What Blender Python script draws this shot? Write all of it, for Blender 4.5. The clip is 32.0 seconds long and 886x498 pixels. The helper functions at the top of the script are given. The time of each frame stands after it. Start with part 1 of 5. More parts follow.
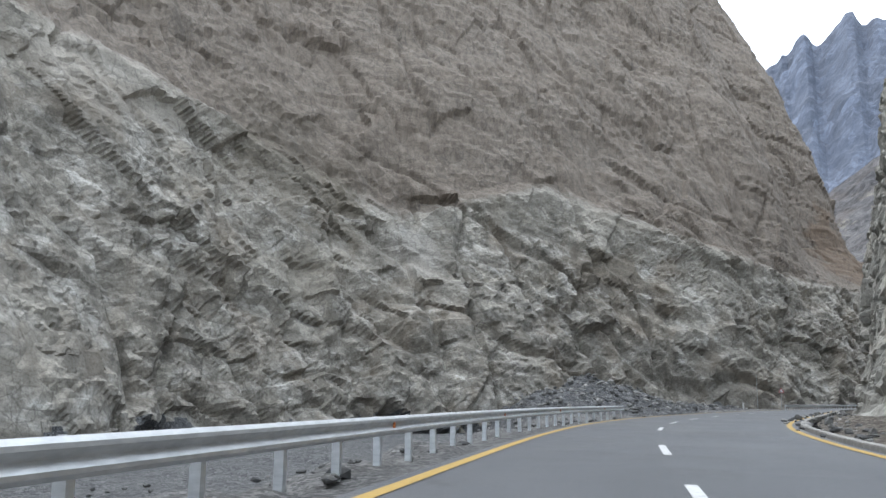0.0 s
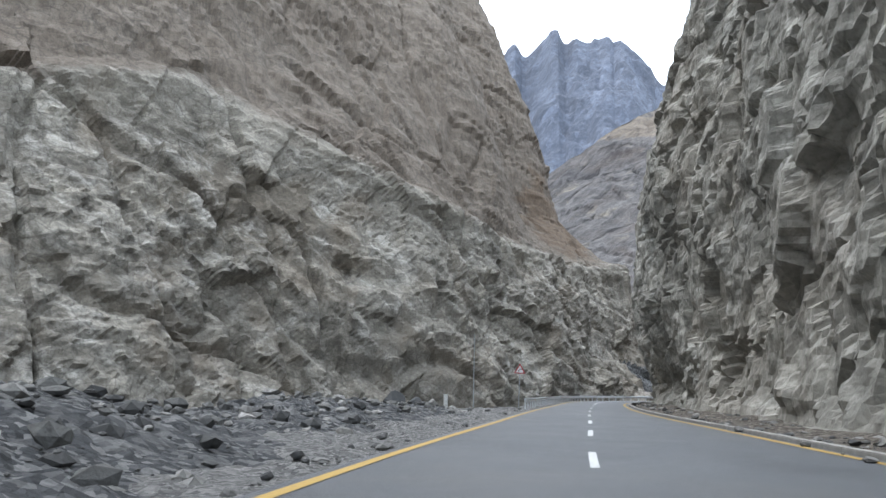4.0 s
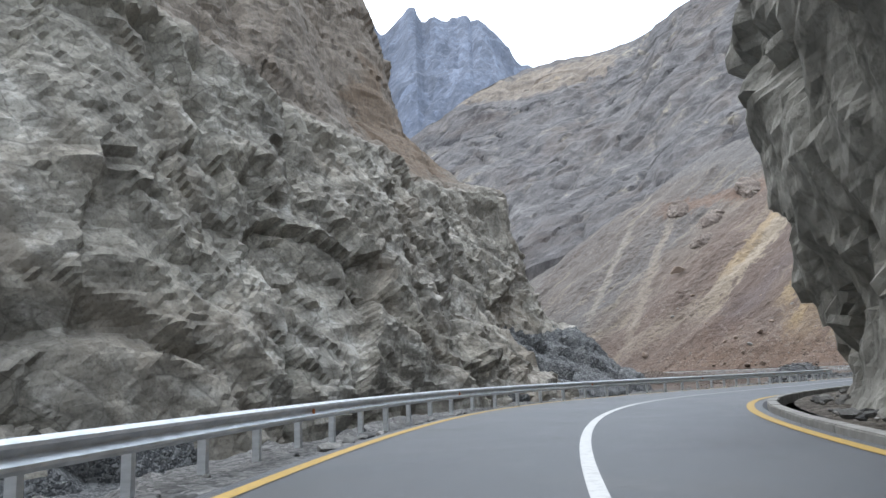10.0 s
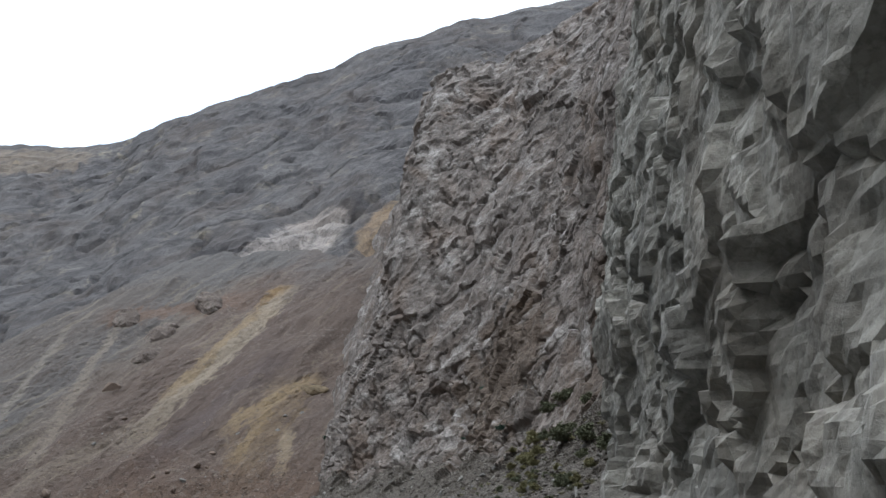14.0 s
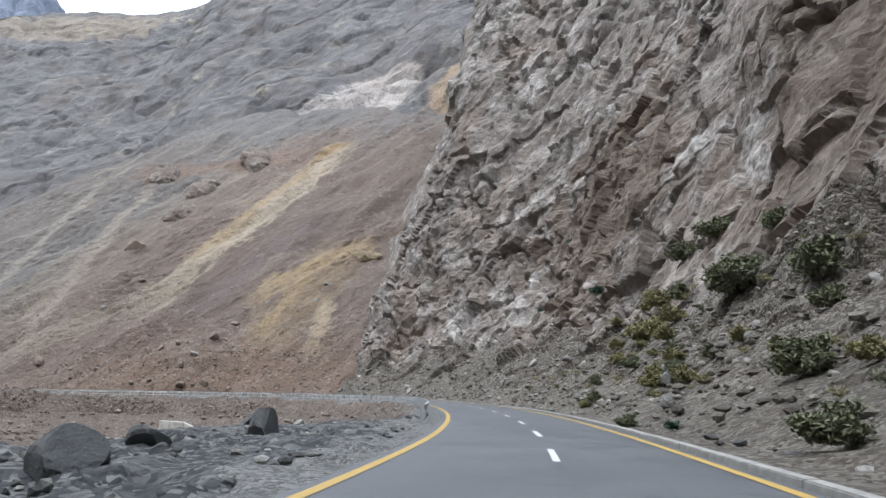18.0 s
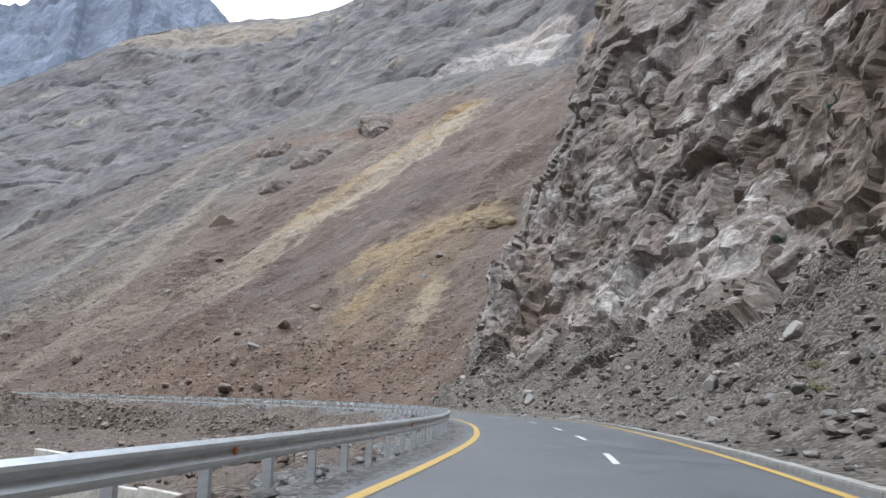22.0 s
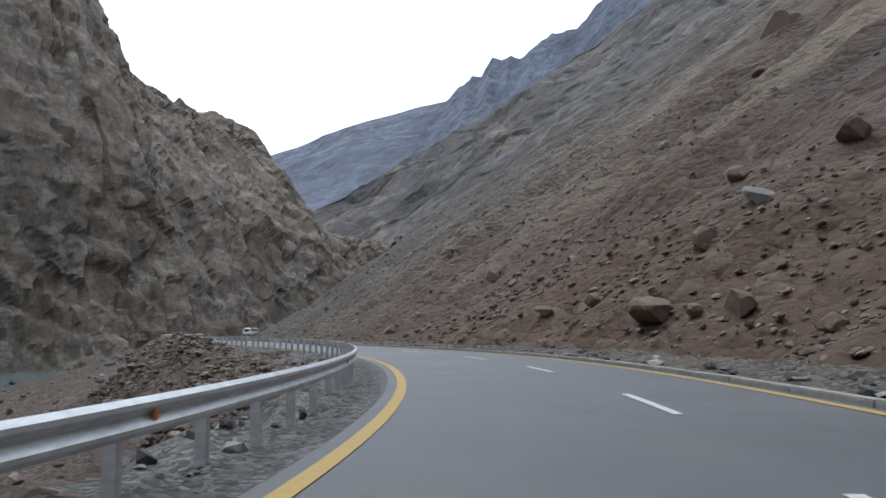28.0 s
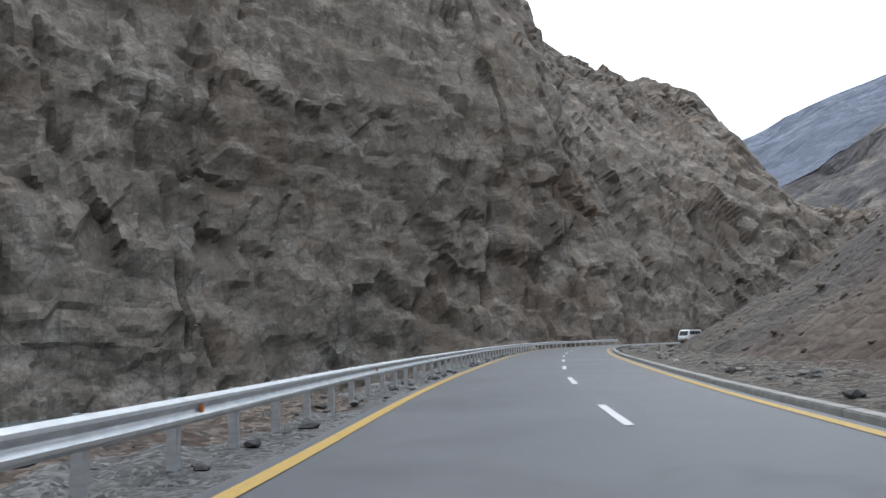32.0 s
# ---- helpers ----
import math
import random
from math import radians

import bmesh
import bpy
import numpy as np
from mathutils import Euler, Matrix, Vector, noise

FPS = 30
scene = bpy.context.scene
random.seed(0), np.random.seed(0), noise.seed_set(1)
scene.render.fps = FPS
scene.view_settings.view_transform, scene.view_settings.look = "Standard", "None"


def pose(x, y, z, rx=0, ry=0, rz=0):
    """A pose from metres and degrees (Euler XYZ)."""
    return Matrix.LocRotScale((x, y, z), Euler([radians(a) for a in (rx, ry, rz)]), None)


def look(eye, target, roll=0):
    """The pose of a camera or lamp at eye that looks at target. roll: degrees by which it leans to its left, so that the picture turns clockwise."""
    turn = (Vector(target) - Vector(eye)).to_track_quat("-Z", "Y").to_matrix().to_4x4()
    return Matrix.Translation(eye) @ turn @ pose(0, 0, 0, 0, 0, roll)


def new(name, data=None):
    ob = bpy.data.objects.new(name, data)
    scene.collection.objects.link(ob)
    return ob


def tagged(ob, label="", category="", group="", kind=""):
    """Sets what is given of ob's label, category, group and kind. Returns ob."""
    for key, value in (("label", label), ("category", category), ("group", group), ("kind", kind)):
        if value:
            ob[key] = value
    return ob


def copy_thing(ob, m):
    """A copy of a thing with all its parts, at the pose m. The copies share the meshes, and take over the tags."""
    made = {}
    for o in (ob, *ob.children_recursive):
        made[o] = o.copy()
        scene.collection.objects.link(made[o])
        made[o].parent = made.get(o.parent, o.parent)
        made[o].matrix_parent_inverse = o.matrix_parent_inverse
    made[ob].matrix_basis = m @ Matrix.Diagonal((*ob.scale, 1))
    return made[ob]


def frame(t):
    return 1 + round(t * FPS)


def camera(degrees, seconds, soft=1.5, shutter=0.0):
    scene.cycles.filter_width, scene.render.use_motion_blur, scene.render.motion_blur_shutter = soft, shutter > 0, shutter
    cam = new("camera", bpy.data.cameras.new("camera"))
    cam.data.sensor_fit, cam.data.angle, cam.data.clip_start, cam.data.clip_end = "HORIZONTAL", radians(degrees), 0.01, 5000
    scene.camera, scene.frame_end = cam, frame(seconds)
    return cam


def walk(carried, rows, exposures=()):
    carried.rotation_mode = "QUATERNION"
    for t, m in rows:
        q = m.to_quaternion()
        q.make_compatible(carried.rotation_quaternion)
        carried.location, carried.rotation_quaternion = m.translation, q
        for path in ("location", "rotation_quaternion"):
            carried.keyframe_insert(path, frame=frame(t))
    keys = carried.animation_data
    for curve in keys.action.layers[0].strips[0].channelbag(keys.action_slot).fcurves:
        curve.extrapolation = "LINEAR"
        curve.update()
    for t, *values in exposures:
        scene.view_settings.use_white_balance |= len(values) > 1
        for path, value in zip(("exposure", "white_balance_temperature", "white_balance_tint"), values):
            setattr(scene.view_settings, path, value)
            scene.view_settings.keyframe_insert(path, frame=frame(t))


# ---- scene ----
# ---------- the camera and its drive along the gorge road ----------
cam = camera(56.83, 32.0)
# seconds, x, y, z, heading, climb, lean
ROWS = [
    (0.0, -18.23, -58.75, 1.04, 1.26, 10.44, -0.52),
    (0.5, -16.49, -49.16, 1.04, -0.88, 9.87, -0.64),
    (1.0, -14.37, -39.40, 1.08, -5.69, 9.35, 0.26),
    (1.5, -11.97, -29.54, 1.11, -7.74, 10.44, 0.54),
    (2.0, -9.26, -19.71, 1.13, -9.49, 10.43, -0.10),
    (2.5, -6.02, -10.16, 1.17, -12.33, 9.71, -1.09),
    (3.0, -2.20, -0.97, 1.21, -16.62, 9.74, -1.23),
    (3.5, 2.02, 7.87, 1.24, -18.06, 9.57, -1.91),
    (4.0, 6.47, 16.42, 1.27, -18.95, 9.78, -0.94),
    (4.5, 10.92, 24.77, 1.29, -19.45, 10.13, -0.18),
    (5.0, 15.21, 32.93, 1.32, -19.67, 10.40, 0.17),
    (5.5, 19.31, 40.93, 1.35, -19.74, 10.35, 0.27),
    (6.0, 23.28, 48.73, 1.34, -19.80, 9.76, -0.07),
    (6.5, 27.38, 56.30, 1.35, -19.71, 9.18, -0.21),
    (7.0, 31.48, 63.98, 1.32, -20.46, 8.64, 0.24),
    (7.5, 35.66, 71.71, 1.26, -21.48, 8.83, 0.34),
    (8.0, 40.04, 79.48, 1.19, -21.44, 8.52, 0.34),
    (8.5, 44.50, 86.87, 1.21, -23.91, 8.33, 0.58),
    (9.0, 48.95, 93.88, 1.23, -25.07, 7.89, 0.37),
    (9.5, 53.38, 100.72, 1.17, -27.14, 9.95, 1.13),
    (10.0, 57.88, 107.52, 1.12, -28.53, 9.03, 2.13),
    (10.5, 62.30, 114.34, 1.19, -30.34, 8.86, 3.51),
    (11.0, 67.09, 120.48, 1.25, -37.64, 10.71, 6.35),
    (11.5, 72.18, 125.62, 1.29, -42.49, 11.19, 7.73),
    (12.0, 77.59, 129.77, 1.32, -49.55, 9.70, 9.26),
    (12.5, 83.20, 133.23, 1.36, -54.97, 9.41, 9.49),
    (13.0, 88.90, 136.30, 1.35, -60.00, 10.12, 7.94),
    (13.5, 94.55, 138.84, 1.33, -63.99, 12.22, 5.98),
    (14.0, 100.36, 141.38, 1.35, -65.74, 17.01, 2.24),
    (14.5, 106.54, 143.99, 1.37, -65.76, 22.23, -0.49),
    (15.0, 113.23, 146.65, 1.40, -64.57, 25.62, -3.42),
    (15.5, 120.35, 149.39, 1.44, -62.68, 24.94, -6.90),
    (16.0, 127.71, 152.27, 1.49, -60.59, 17.92, -5.18),
    (16.5, 135.08, 155.18, 1.56, -60.63, 12.95, -3.57),
    (17.0, 142.32, 158.12, 1.53, -60.79, 7.10, -3.31),
    (17.5, 149.24, 161.17, 1.48, -60.35, 7.69, -1.70),
    (18.0, 156.08, 164.19, 1.40, -59.24, 9.88, -0.79),
    (18.5, 162.85, 167.31, 1.30, -58.46, 10.10, -0.53),
    (19.0, 169.86, 170.56, 1.30, -58.08, 10.15, -0.27),
    (19.5, 176.89, 174.03, 1.27, -56.85, 10.07, -0.29),
    (20.0, 183.89, 177.62, 1.26, -54.76, 9.26, -0.16),
    (20.5, 190.87, 181.39, 1.21, -52.82, 9.74, -0.99),
    (21.0, 197.91, 185.45, 1.23, -50.69, 10.16, -1.63),
    (21.5, 205.03, 189.60, 1.24, -48.77, 10.28, -1.65),
    (22.0, 212.10, 194.10, 1.26, -47.27, 10.42, -1.55),
    (22.5, 218.96, 198.65, 1.24, -46.24, 10.58, -1.55),
    (23.0, 225.70, 203.42, 1.20, -45.01, 10.74, -1.61),
    (23.5, 232.51, 208.36, 1.22, -44.86, 10.73, -1.22),
    (24.0, 239.14, 213.78, 1.24, -39.97, 9.85, -1.51),
    (24.5, 245.42, 219.47, 1.24, -33.39, 6.65, -2.36),
    (25.0, 251.24, 225.61, 1.23, -27.40, 4.83, -2.60),
    (25.5, 256.88, 231.66, 1.27, -21.11, 4.91, -2.83),
    (26.0, 262.17, 237.64, 1.29, -16.35, 4.95, -1.30),
    (26.5, 266.71, 243.88, 1.30, -12.58, 4.99, -0.44),
    (27.0, 270.22, 250.63, 1.31, -9.24, 5.08, -0.41),
    (27.5, 272.82, 257.92, 1.32, -5.79, 5.26, -0.55),
    (28.0, 274.76, 265.67, 1.29, -1.69, 5.59, 0.54),
    (28.5, 276.22, 273.75, 1.30, 2.91, 5.84, 0.60),
    (29.0, 276.82, 282.06, 1.29, 7.00, 6.06, 0.19),
    (29.5, 276.51, 290.52, 1.27, 10.77, 5.85, -0.14),
    (30.0, 275.52, 299.02, 1.23, 16.63, 5.84, -0.38),
    (30.5, 274.06, 307.38, 1.25, 21.75, 5.91, -0.23),
    (31.0, 272.10, 315.60, 1.30, 28.43, 6.21, -0.27),
    (31.5, 269.42, 323.74, 1.33, 30.30, 7.60, 0.41),
    (32.0, 265.74, 331.91, 1.34, 29.93, 6.33, 1.37),
]


def car_pose(x, y, z, heading, climb, lean):
    return Matrix.Translation((x, y, z)) @ Euler((0, 0, radians(heading))).to_matrix().to_4x4() \
        @ Euler((radians(90 + climb), 0, 0)).to_matrix().to_4x4() @ Euler((0, 0, radians(-lean))).to_matrix().to_4x4()


EXPOSURES = [(0, 0.87), (3.0, 0.9), (5.5, 1.15), (9.0, 1.05), (11.0, 1.0), (12.0, 0.65), (13.0, 0.6), (14.0, 0.25), (15.5, -1.05), (16.0, -0.9), (16.5, 0.0), (17.2, 0.9), (18.0, 1.06), (25.0, 0.86), (28.0, 0.12), (30.0, 0.12), (32.0, 0.45)]
walk(cam, [(r[0], car_pose(*r[1:])) for r in ROWS], EXPOSURES)

# ---------- sky and light: thin bright overcast ----------
world = bpy.data.worlds.new("overcast_sky")
scene.world = world
world.use_nodes = True
wn, wl = world.node_tree.nodes, world.node_tree.links
sky = wn.new("ShaderNodeTexSky")
sky.sky_type, sky.sun_disc = "NISHITA", False
sky.sun_elevation, sky.sun_rotation, sky.dust_density = radians(63), radians(-54), 2.0
cloud = wn.new("ShaderNodeTexNoise")
cloud.inputs["Scale"].default_value, cloud.inputs["Detail"].default_value = 2.2, 5.0
cloud_ramp = wn.new("ShaderNodeValToRGB")
cloud_ramp.color_ramp.elements[0].position, cloud_ramp.color_ramp.elements[0].color = 0.38, (7.2, 8.6, 10.4, 1)
cloud_ramp.color_ramp.elements[1].position, cloud_ramp.color_ramp.elements[1].color = 0.56, (9.2, 9.95, 10.8, 1)
cloud_mix = wn.new("ShaderNodeMixRGB")
cloud_mix.inputs[0].default_value = 0.85
wl.new(cloud.outputs["Fac"], cloud_ramp.inputs[0])
wl.new(sky.outputs[0], cloud_mix.inputs[1])
wl.new(cloud_ramp.outputs[0], cloud_mix.inputs[2])
wl.new(cloud_mix.outputs[0], wn["Background"].inputs[0])
wn["Background"].inputs[1].default_value = 0.165
sun = new("sun", bpy.data.lights.new("sun", "SUN"))
sun.data.energy, sun.data.angle, sun.data.color = 1.1, radians(40), (0.98, 0.985, 1.0)
sun.matrix_world = look((0, 0, 100), (34, -24, 0))


# ---------- materials ----------
class Nodes:
    """A small writer of node materials."""

    def __init__(self, name, rough=0.9, metal=0.0):
        self.mat = bpy.data.materials.new(name)
        self.mat.use_nodes = True
        self.n, self.l = self.mat.node_tree.nodes, self.mat.node_tree.links
        self.b = self.n["Principled BSDF"]
        self.b.inputs["Roughness"].default_value, self.b.inputs["Metallic"].default_value = rough, metal
        self.b.inputs["Specular IOR Level"].default_value = 0.3
        self.pos = self.n.new("ShaderNodeTexCoord").outputs["Object"]

    def map(self, scale=(1, 1, 1), turn=(0, 0, 0)):
        m = self.n.new("ShaderNodeMapping")
        m.vector_type = "TEXTURE"
        m.inputs["Scale"].default_value = [1 / v for v in scale]
        m.inputs["Rotation"].default_value = [radians(a) for a in turn]
        self.l.new(self.pos, m.inputs["Vector"])
        return m.outputs[0]

    def bend(self, at, scale, much):
        """Coordinates stirred by a noise, so that cell edges run crooked."""
        t = self.n.new("ShaderNodeTexNoise")
        t.inputs["Scale"].default_value, t.inputs["Detail"].default_value = scale, 5
        self.l.new(at or self.pos, t.inputs["Vector"])
        return self.mix(much, at or self.pos, t.outputs["Color"], "ADD")

    def noise(self, scale, detail=5, rough=0.6, at=None, warp=0.0):
        t = self.n.new("ShaderNodeTexNoise")
        t.inputs["Scale"].default_value, t.inputs["Detail"].default_value = scale, detail
        t.inputs["Roughness"].default_value, t.inputs["Distortion"].default_value = rough, warp
        self.l.new(at or self.pos, t.inputs["Vector"])
        return t.outputs["Fac"]

    def cells(self, scale, at=None, feature="DISTANCE_TO_EDGE", out="Distance"):
        t = self.n.new("ShaderNodeTexVoronoi")
        t.feature = feature
        t.inputs["Scale"].default_value = scale
        self.l.new(at or self.pos, t.inputs["Vector"])
        return t.outputs[out]

    def ramp(self, fac, *stops):
        r = self.n.new("ShaderNodeValToRGB")
        e = r.color_ramp.elements
        while len(e) < len(stops):
            e.new(0.5)
        for k, (p, c) in zip(e, stops):
            k.position, k.color = p, (*c, 1) if hasattr(c, "__len__") else (c, c, c, 1)
        self.l.new(fac, r.inputs[0])
        return r.outputs[0]

    def mix(self, fac, a, b, kind="MIX"):
        m = self.n.new("ShaderNodeMixRGB")
        m.blend_type = kind
        for k, s in enumerate((fac, a, b)):
            if isinstance(s, (int, float)):
                m.inputs[k].default_value = s if k == 0 else (s, s, s, 1)
            elif isinstance(s, tuple):
                m.inputs[k].default_value = (*s, 1)
            else:
                self.l.new(s, m.inputs[k])
        return m.outputs[0]

    def math(self, kind, a, b):
        m = self.n.new("ShaderNodeMath")
        m.operation = kind
        for k, s in enumerate((a, b)):
            if isinstance(s, (int, float)):
                m.inputs[k].default_value = s
            else:
                self.l.new(s, m.inputs[k])
        return m.outputs[0]

    def bump(self, height, depth, strength=1.0):
        b = self.n.new("ShaderNodeBump")
        b.inputs["Distance"].default_value, b.inputs["Strength"].default_value = depth, strength
        self.l.new(height, b.inputs["Height"])
        self.l.new(b.outputs[0], self.b.inputs["Normal"])
        return self

    def done(self, colour, rough=None):
        if isinstance(colour, tuple):
            self.b.inputs["Base Color"].default_value = (*colour, 1)
        else:
            self.l.new(colour, self.b.inputs["Base Color"])
        if rough is not None:
            self.l.new(rough, self.b.inputs["Roughness"])
        return self.mat


def rock(name, dark, mid, light, pale, size=1.0, dip=(25, -20, 0), streak=0.5, pale_at=0.6, depth=0.24, stretch=2.2, patches=(), tint_range=(0.27, 0.75), upper=None):
    """Fractured rock: tilted beds, joint blocks of their own tint, pale broken faces, water streaks and stains."""
    m = Nodes(name, 0.92)
    beds = m.map((0.6 / size, 0.6 / size, 0.6 * stretch / size), dip)
    big = m.noise(0.03 / size, 5, 0.6, warp=0.7)
    stain = m.noise(0.13 / size, 7, 0.7, m.map((1, 1, 1.7), dip), 0.8)
    grain = m.noise(0.9 / size, 10, 0.72, beds, 0.12)
    fine = m.noise(4.5 / size, 7, 0.74)
    crack = m.cells(0.3 / size, m.bend(m.map((1, 1, 0.6), (dip[0] + 40, dip[1], 20)), 0.5 / size, 1.1 * size))
    split = m.cells(1.1 / size, m.bend(beds, 1.6 / size, 0.25 * size))
    col = m.ramp(grain, (0.28, dark), (0.48, mid), (0.7, light))
    steps = []
    for scale, much in ((0.42, 0.6), (1.3, 0.5), (3.6, 0.4)):
        tint = m.n.new("ShaderNodeSeparateColor")
        m.l.new(m.cells(scale / size, m.bend(m.map((1, 1, 0.7 * stretch), (dip[0] + 12, dip[1] + 9, 25)), 1.6 * scale / size, 0.26 * size / scale), "F1", "Color"), tint.inputs[0])
        col = m.mix(much, col, m.ramp(tint.outputs[0], (0.0, tint_range[0]), (0.5, 0.5), (1.0, tint_range[1])), "OVERLAY")
        steps.append(tint.outputs[1])
    col = m.mix(m.ramp(big, (0.38, 0.0), (0.62, 0.7)), col, m.mix(0.5, col, light))
    col = m.mix(m.ramp(m.noise(0.055 / size, 6, 0.65, m.map((1, 1, 1.4), dip), 1.0), (0.36, 0.65), (0.5, 0.0)), col, m.mix(0.4, mid, dark))
    col = m.mix(m.math("MULTIPLY", m.ramp(stain, (pale_at - 0.06, 0.0), (pale_at + 0.08, 1.0)), m.ramp(grain, (0.4, 0.0), (0.58, 1.0))), col, pale)
    warm = m.noise(0.07 / size, 5, 0.62, warp=1.2)
    col = m.mix(m.ramp(warm, (0.48, 0.0), (0.66, streak)), col, m.mix(0.6, col, (mid[0] * 1.0, mid[1] * 0.8, mid[2] * 0.64)))
    if upper:
        # the sheer brown face above a pale ledge, whose height runs along x
        part_of = m.n.new("ShaderNodeSeparateXYZ")
        m.l.new(m.pos, part_of.inputs[0])
        ledge = m.ramp(m.math("DIVIDE", m.math("ADD", part_of.outputs[0], 100.0), 300.0), *[((x + 100.0) / 300.0, z / 100.0) for x, z in upper[0]])
        over = m.math("SUBTRACT", m.math("ADD", m.math("DIVIDE", part_of.outputs[2], 100.0), m.math("MULTIPLY", m.math("SUBTRACT", stain, 0.5), 0.16)), ledge)
        face = m.noise(1.1 / size, 9, 0.72, m.map((1, 1, 0.24), (3, 6, 0)), 0.3)
        sheer = m.ramp(face, *zip((0.3, 0.48, 0.7), upper[1]))
        col = m.mix(m.ramp(over, (0.0, 0.0), (0.035, 0.86)), col, sheer)
        ledge_band = m.math("ADD", over, 0.5)
        col = m.mix(m.ramp(ledge_band, (0.4, 0.0), (0.47, 0.42), (0.5, 0.42), (0.53, 0.0)), col, light)
    for place, radii, colour in patches:
        t = m.n.new("ShaderNodeMapping")
        t.vector_type = "TEXTURE"
        t.inputs["Location"].default_value, t.inputs["Scale"].default_value = place, radii
        m.l.new(m.pos, t.inputs["Vector"])
        length = m.n.new("ShaderNodeVectorMath")
        length.operation = "LENGTH"
        m.l.new(t.outputs[0], length.inputs[0])
        edge = m.math("ADD", length.outputs["Value"], m.math("MULTIPLY", m.math("SUBTRACT", stain, 0.5), 2.2))
        col = m.mix(m.ramp(edge, (0.75, 0.85), (1.0, 0.0)), col, m.mix(1.0, m.mix(0.5, col, mid), colour, "MULTIPLY"))
    run = m.noise(0.3 / size, 5, 0.6, m.map((1, 1, 0.09), (4, 3, 0)), 0.3)
    col = m.mix(m.ramp(run, (0.58, 0.0), (0.7, 0.5)), col, dark)
    col = m.mix(m.math("MULTIPLY", m.ramp(split, (0.0, 0.55), (0.06, 0.0)), m.ramp(stain, (0.4, 0.0), (0.55, 0.8))), col, dark)
    gap = m.cells(0.5 / size, m.bend(m.map((1, 1, 0.7 * stretch), (dip[0] + 12, dip[1] + 9, 25)), 1.1 / size, 0.5 * size))
    col = m.mix(m.math("MULTIPLY", m.ramp(gap, (0.0, 0.6), (0.03, 0.0)), m.ramp(warm, (0.42, 0.8), (0.58, 0.1))), col, dark)
    col = m.mix(m.ramp(fine, (0.34, 0.55), (0.5, 0.0)), col, dark)
    # joint blocks stand out by steps; grain and cracks lie on their faces
    h = m.mix(0.45, m.mix(0.35, steps[0], steps[1]), m.mix(0.45, grain, steps[2]))
    h = m.mix(0.22, h, fine)
    h = m.mix(0.12, h, m.ramp(crack, (0.0, 0.0), (0.05, 1.0)))
    h = m.mix(0.12, h, m.ramp(split, (0.0, 0.0), (0.12, 1.0)))
    return m.bump(h, depth * size).done(col)


def rubble(name, dark, mid, light, size=1.0):
    """Broken stone and grit, from fist size to sand."""
    m = Nodes(name, 0.95)
    stone = m.cells(1.6 / size, None, "F1", "Color")
    edge = m.cells(1.6 / size)
    chip = m.cells(6.0 / size, None, "F1", "Color")
    sep = m.n.new("ShaderNodeSeparateColor")
    m.l.new(stone, sep.inputs[0])
    sep2 = m.n.new("ShaderNodeSeparateColor")
    m.l.new(chip, sep2.inputs[0])
    big = m.noise(0.12 / size, 5, 0.6, warp=0.5)
    base = m.ramp(sep2.outputs[0], (0.1, dark), (0.55, mid), (0.95, light))
    col = m.mix(m.ramp(sep.outputs[1], (0.55, 0.0), (0.8, 0.6)), base, m.ramp(sep.outputs[0], (0.2, dark), (0.9, light)))
    col = m.mix(m.ramp(big, (0.4, 0.0), (0.65, 0.6)), col, m.mix(0.5, col, dark))
    fine = m.noise(14 / size, 4, 0.7)
    col = m.mix(m.ramp(fine, (0.3, 0.4), (0.6, 0.0)), col, dark)
    h = m.mix(0.4, m.ramp(edge, (0.0, 0.0), (0.25, 1.0)), fine)
    return m.bump(h, 0.2 * size).done(col)


ROCK_TAN = rock("tan_grey_gneiss", (0.058, 0.052, 0.044), (0.2, 0.184, 0.157), (0.31, 0.29, 0.25), (0.48, 0.46, 0.42), 1.75, (6, 16, 0), 0.5, 0.56, stretch=1.6,
                patches=[((22, 190, 37), (22, 22, 10), (0.6, 0.56, 0.52)), ((-58, 146, 66), (24, 24, 26), (0.6, 0.57, 0.53)), ((150, 295, 66), (22, 30, 20), (0.8, 0.66, 0.56)),
                         ((-71, 127, 51), (26, 26, 9), (1.34, 1.34, 1.34)), ((-92, 101, 66), (24, 24, 12), (1.36, 1.36, 1.38)), ((-54, 136, 31), (22, 22, 8), (1.2, 1.2, 1.19)), ((-31, 160, 40), (8, 8, 15), (1.4, 1.43, 1.5))],
                upper=([(-90, 72), (-35, 51), (-11, 57), (8, 66), (26, 60), (43, 56), (60, 49), (79, 45), (102, 42), (125, 41), (160, 46)],
                       ((0.07, 0.055, 0.044), (0.15, 0.122, 0.099), (0.222, 0.189, 0.158))))
ROCK_GREY = rock("grey_blocky_rock", (0.1, 0.098, 0.088), (0.285, 0.28, 0.255), (0.36, 0.354, 0.326), (0.47, 0.465, 0.44), 1.5, (8, 8, 10), 0.35, 0.62, stretch=1.2)
# the first patch darkens the colour for shade on the upper wall
ROCK_PINK = rock("grey_pink_jointed_rock", (0.054, 0.047, 0.042), (0.168, 0.146, 0.132), (0.275, 0.25, 0.231), (0.45, 0.43, 0.408), 1.8, (12, 58, 0), 0.8, 0.55, stretch=1.7,
                 patches=[((208, 166, 34), (46, 30, 19), (0.6, 0.54, 0.48)), ((266, 214, 30), (34, 24, 24), (0.72, 0.63, 0.54)), ((222, 178, 22), (22, 16, 12), (0.8, 0.74, 0.68))])
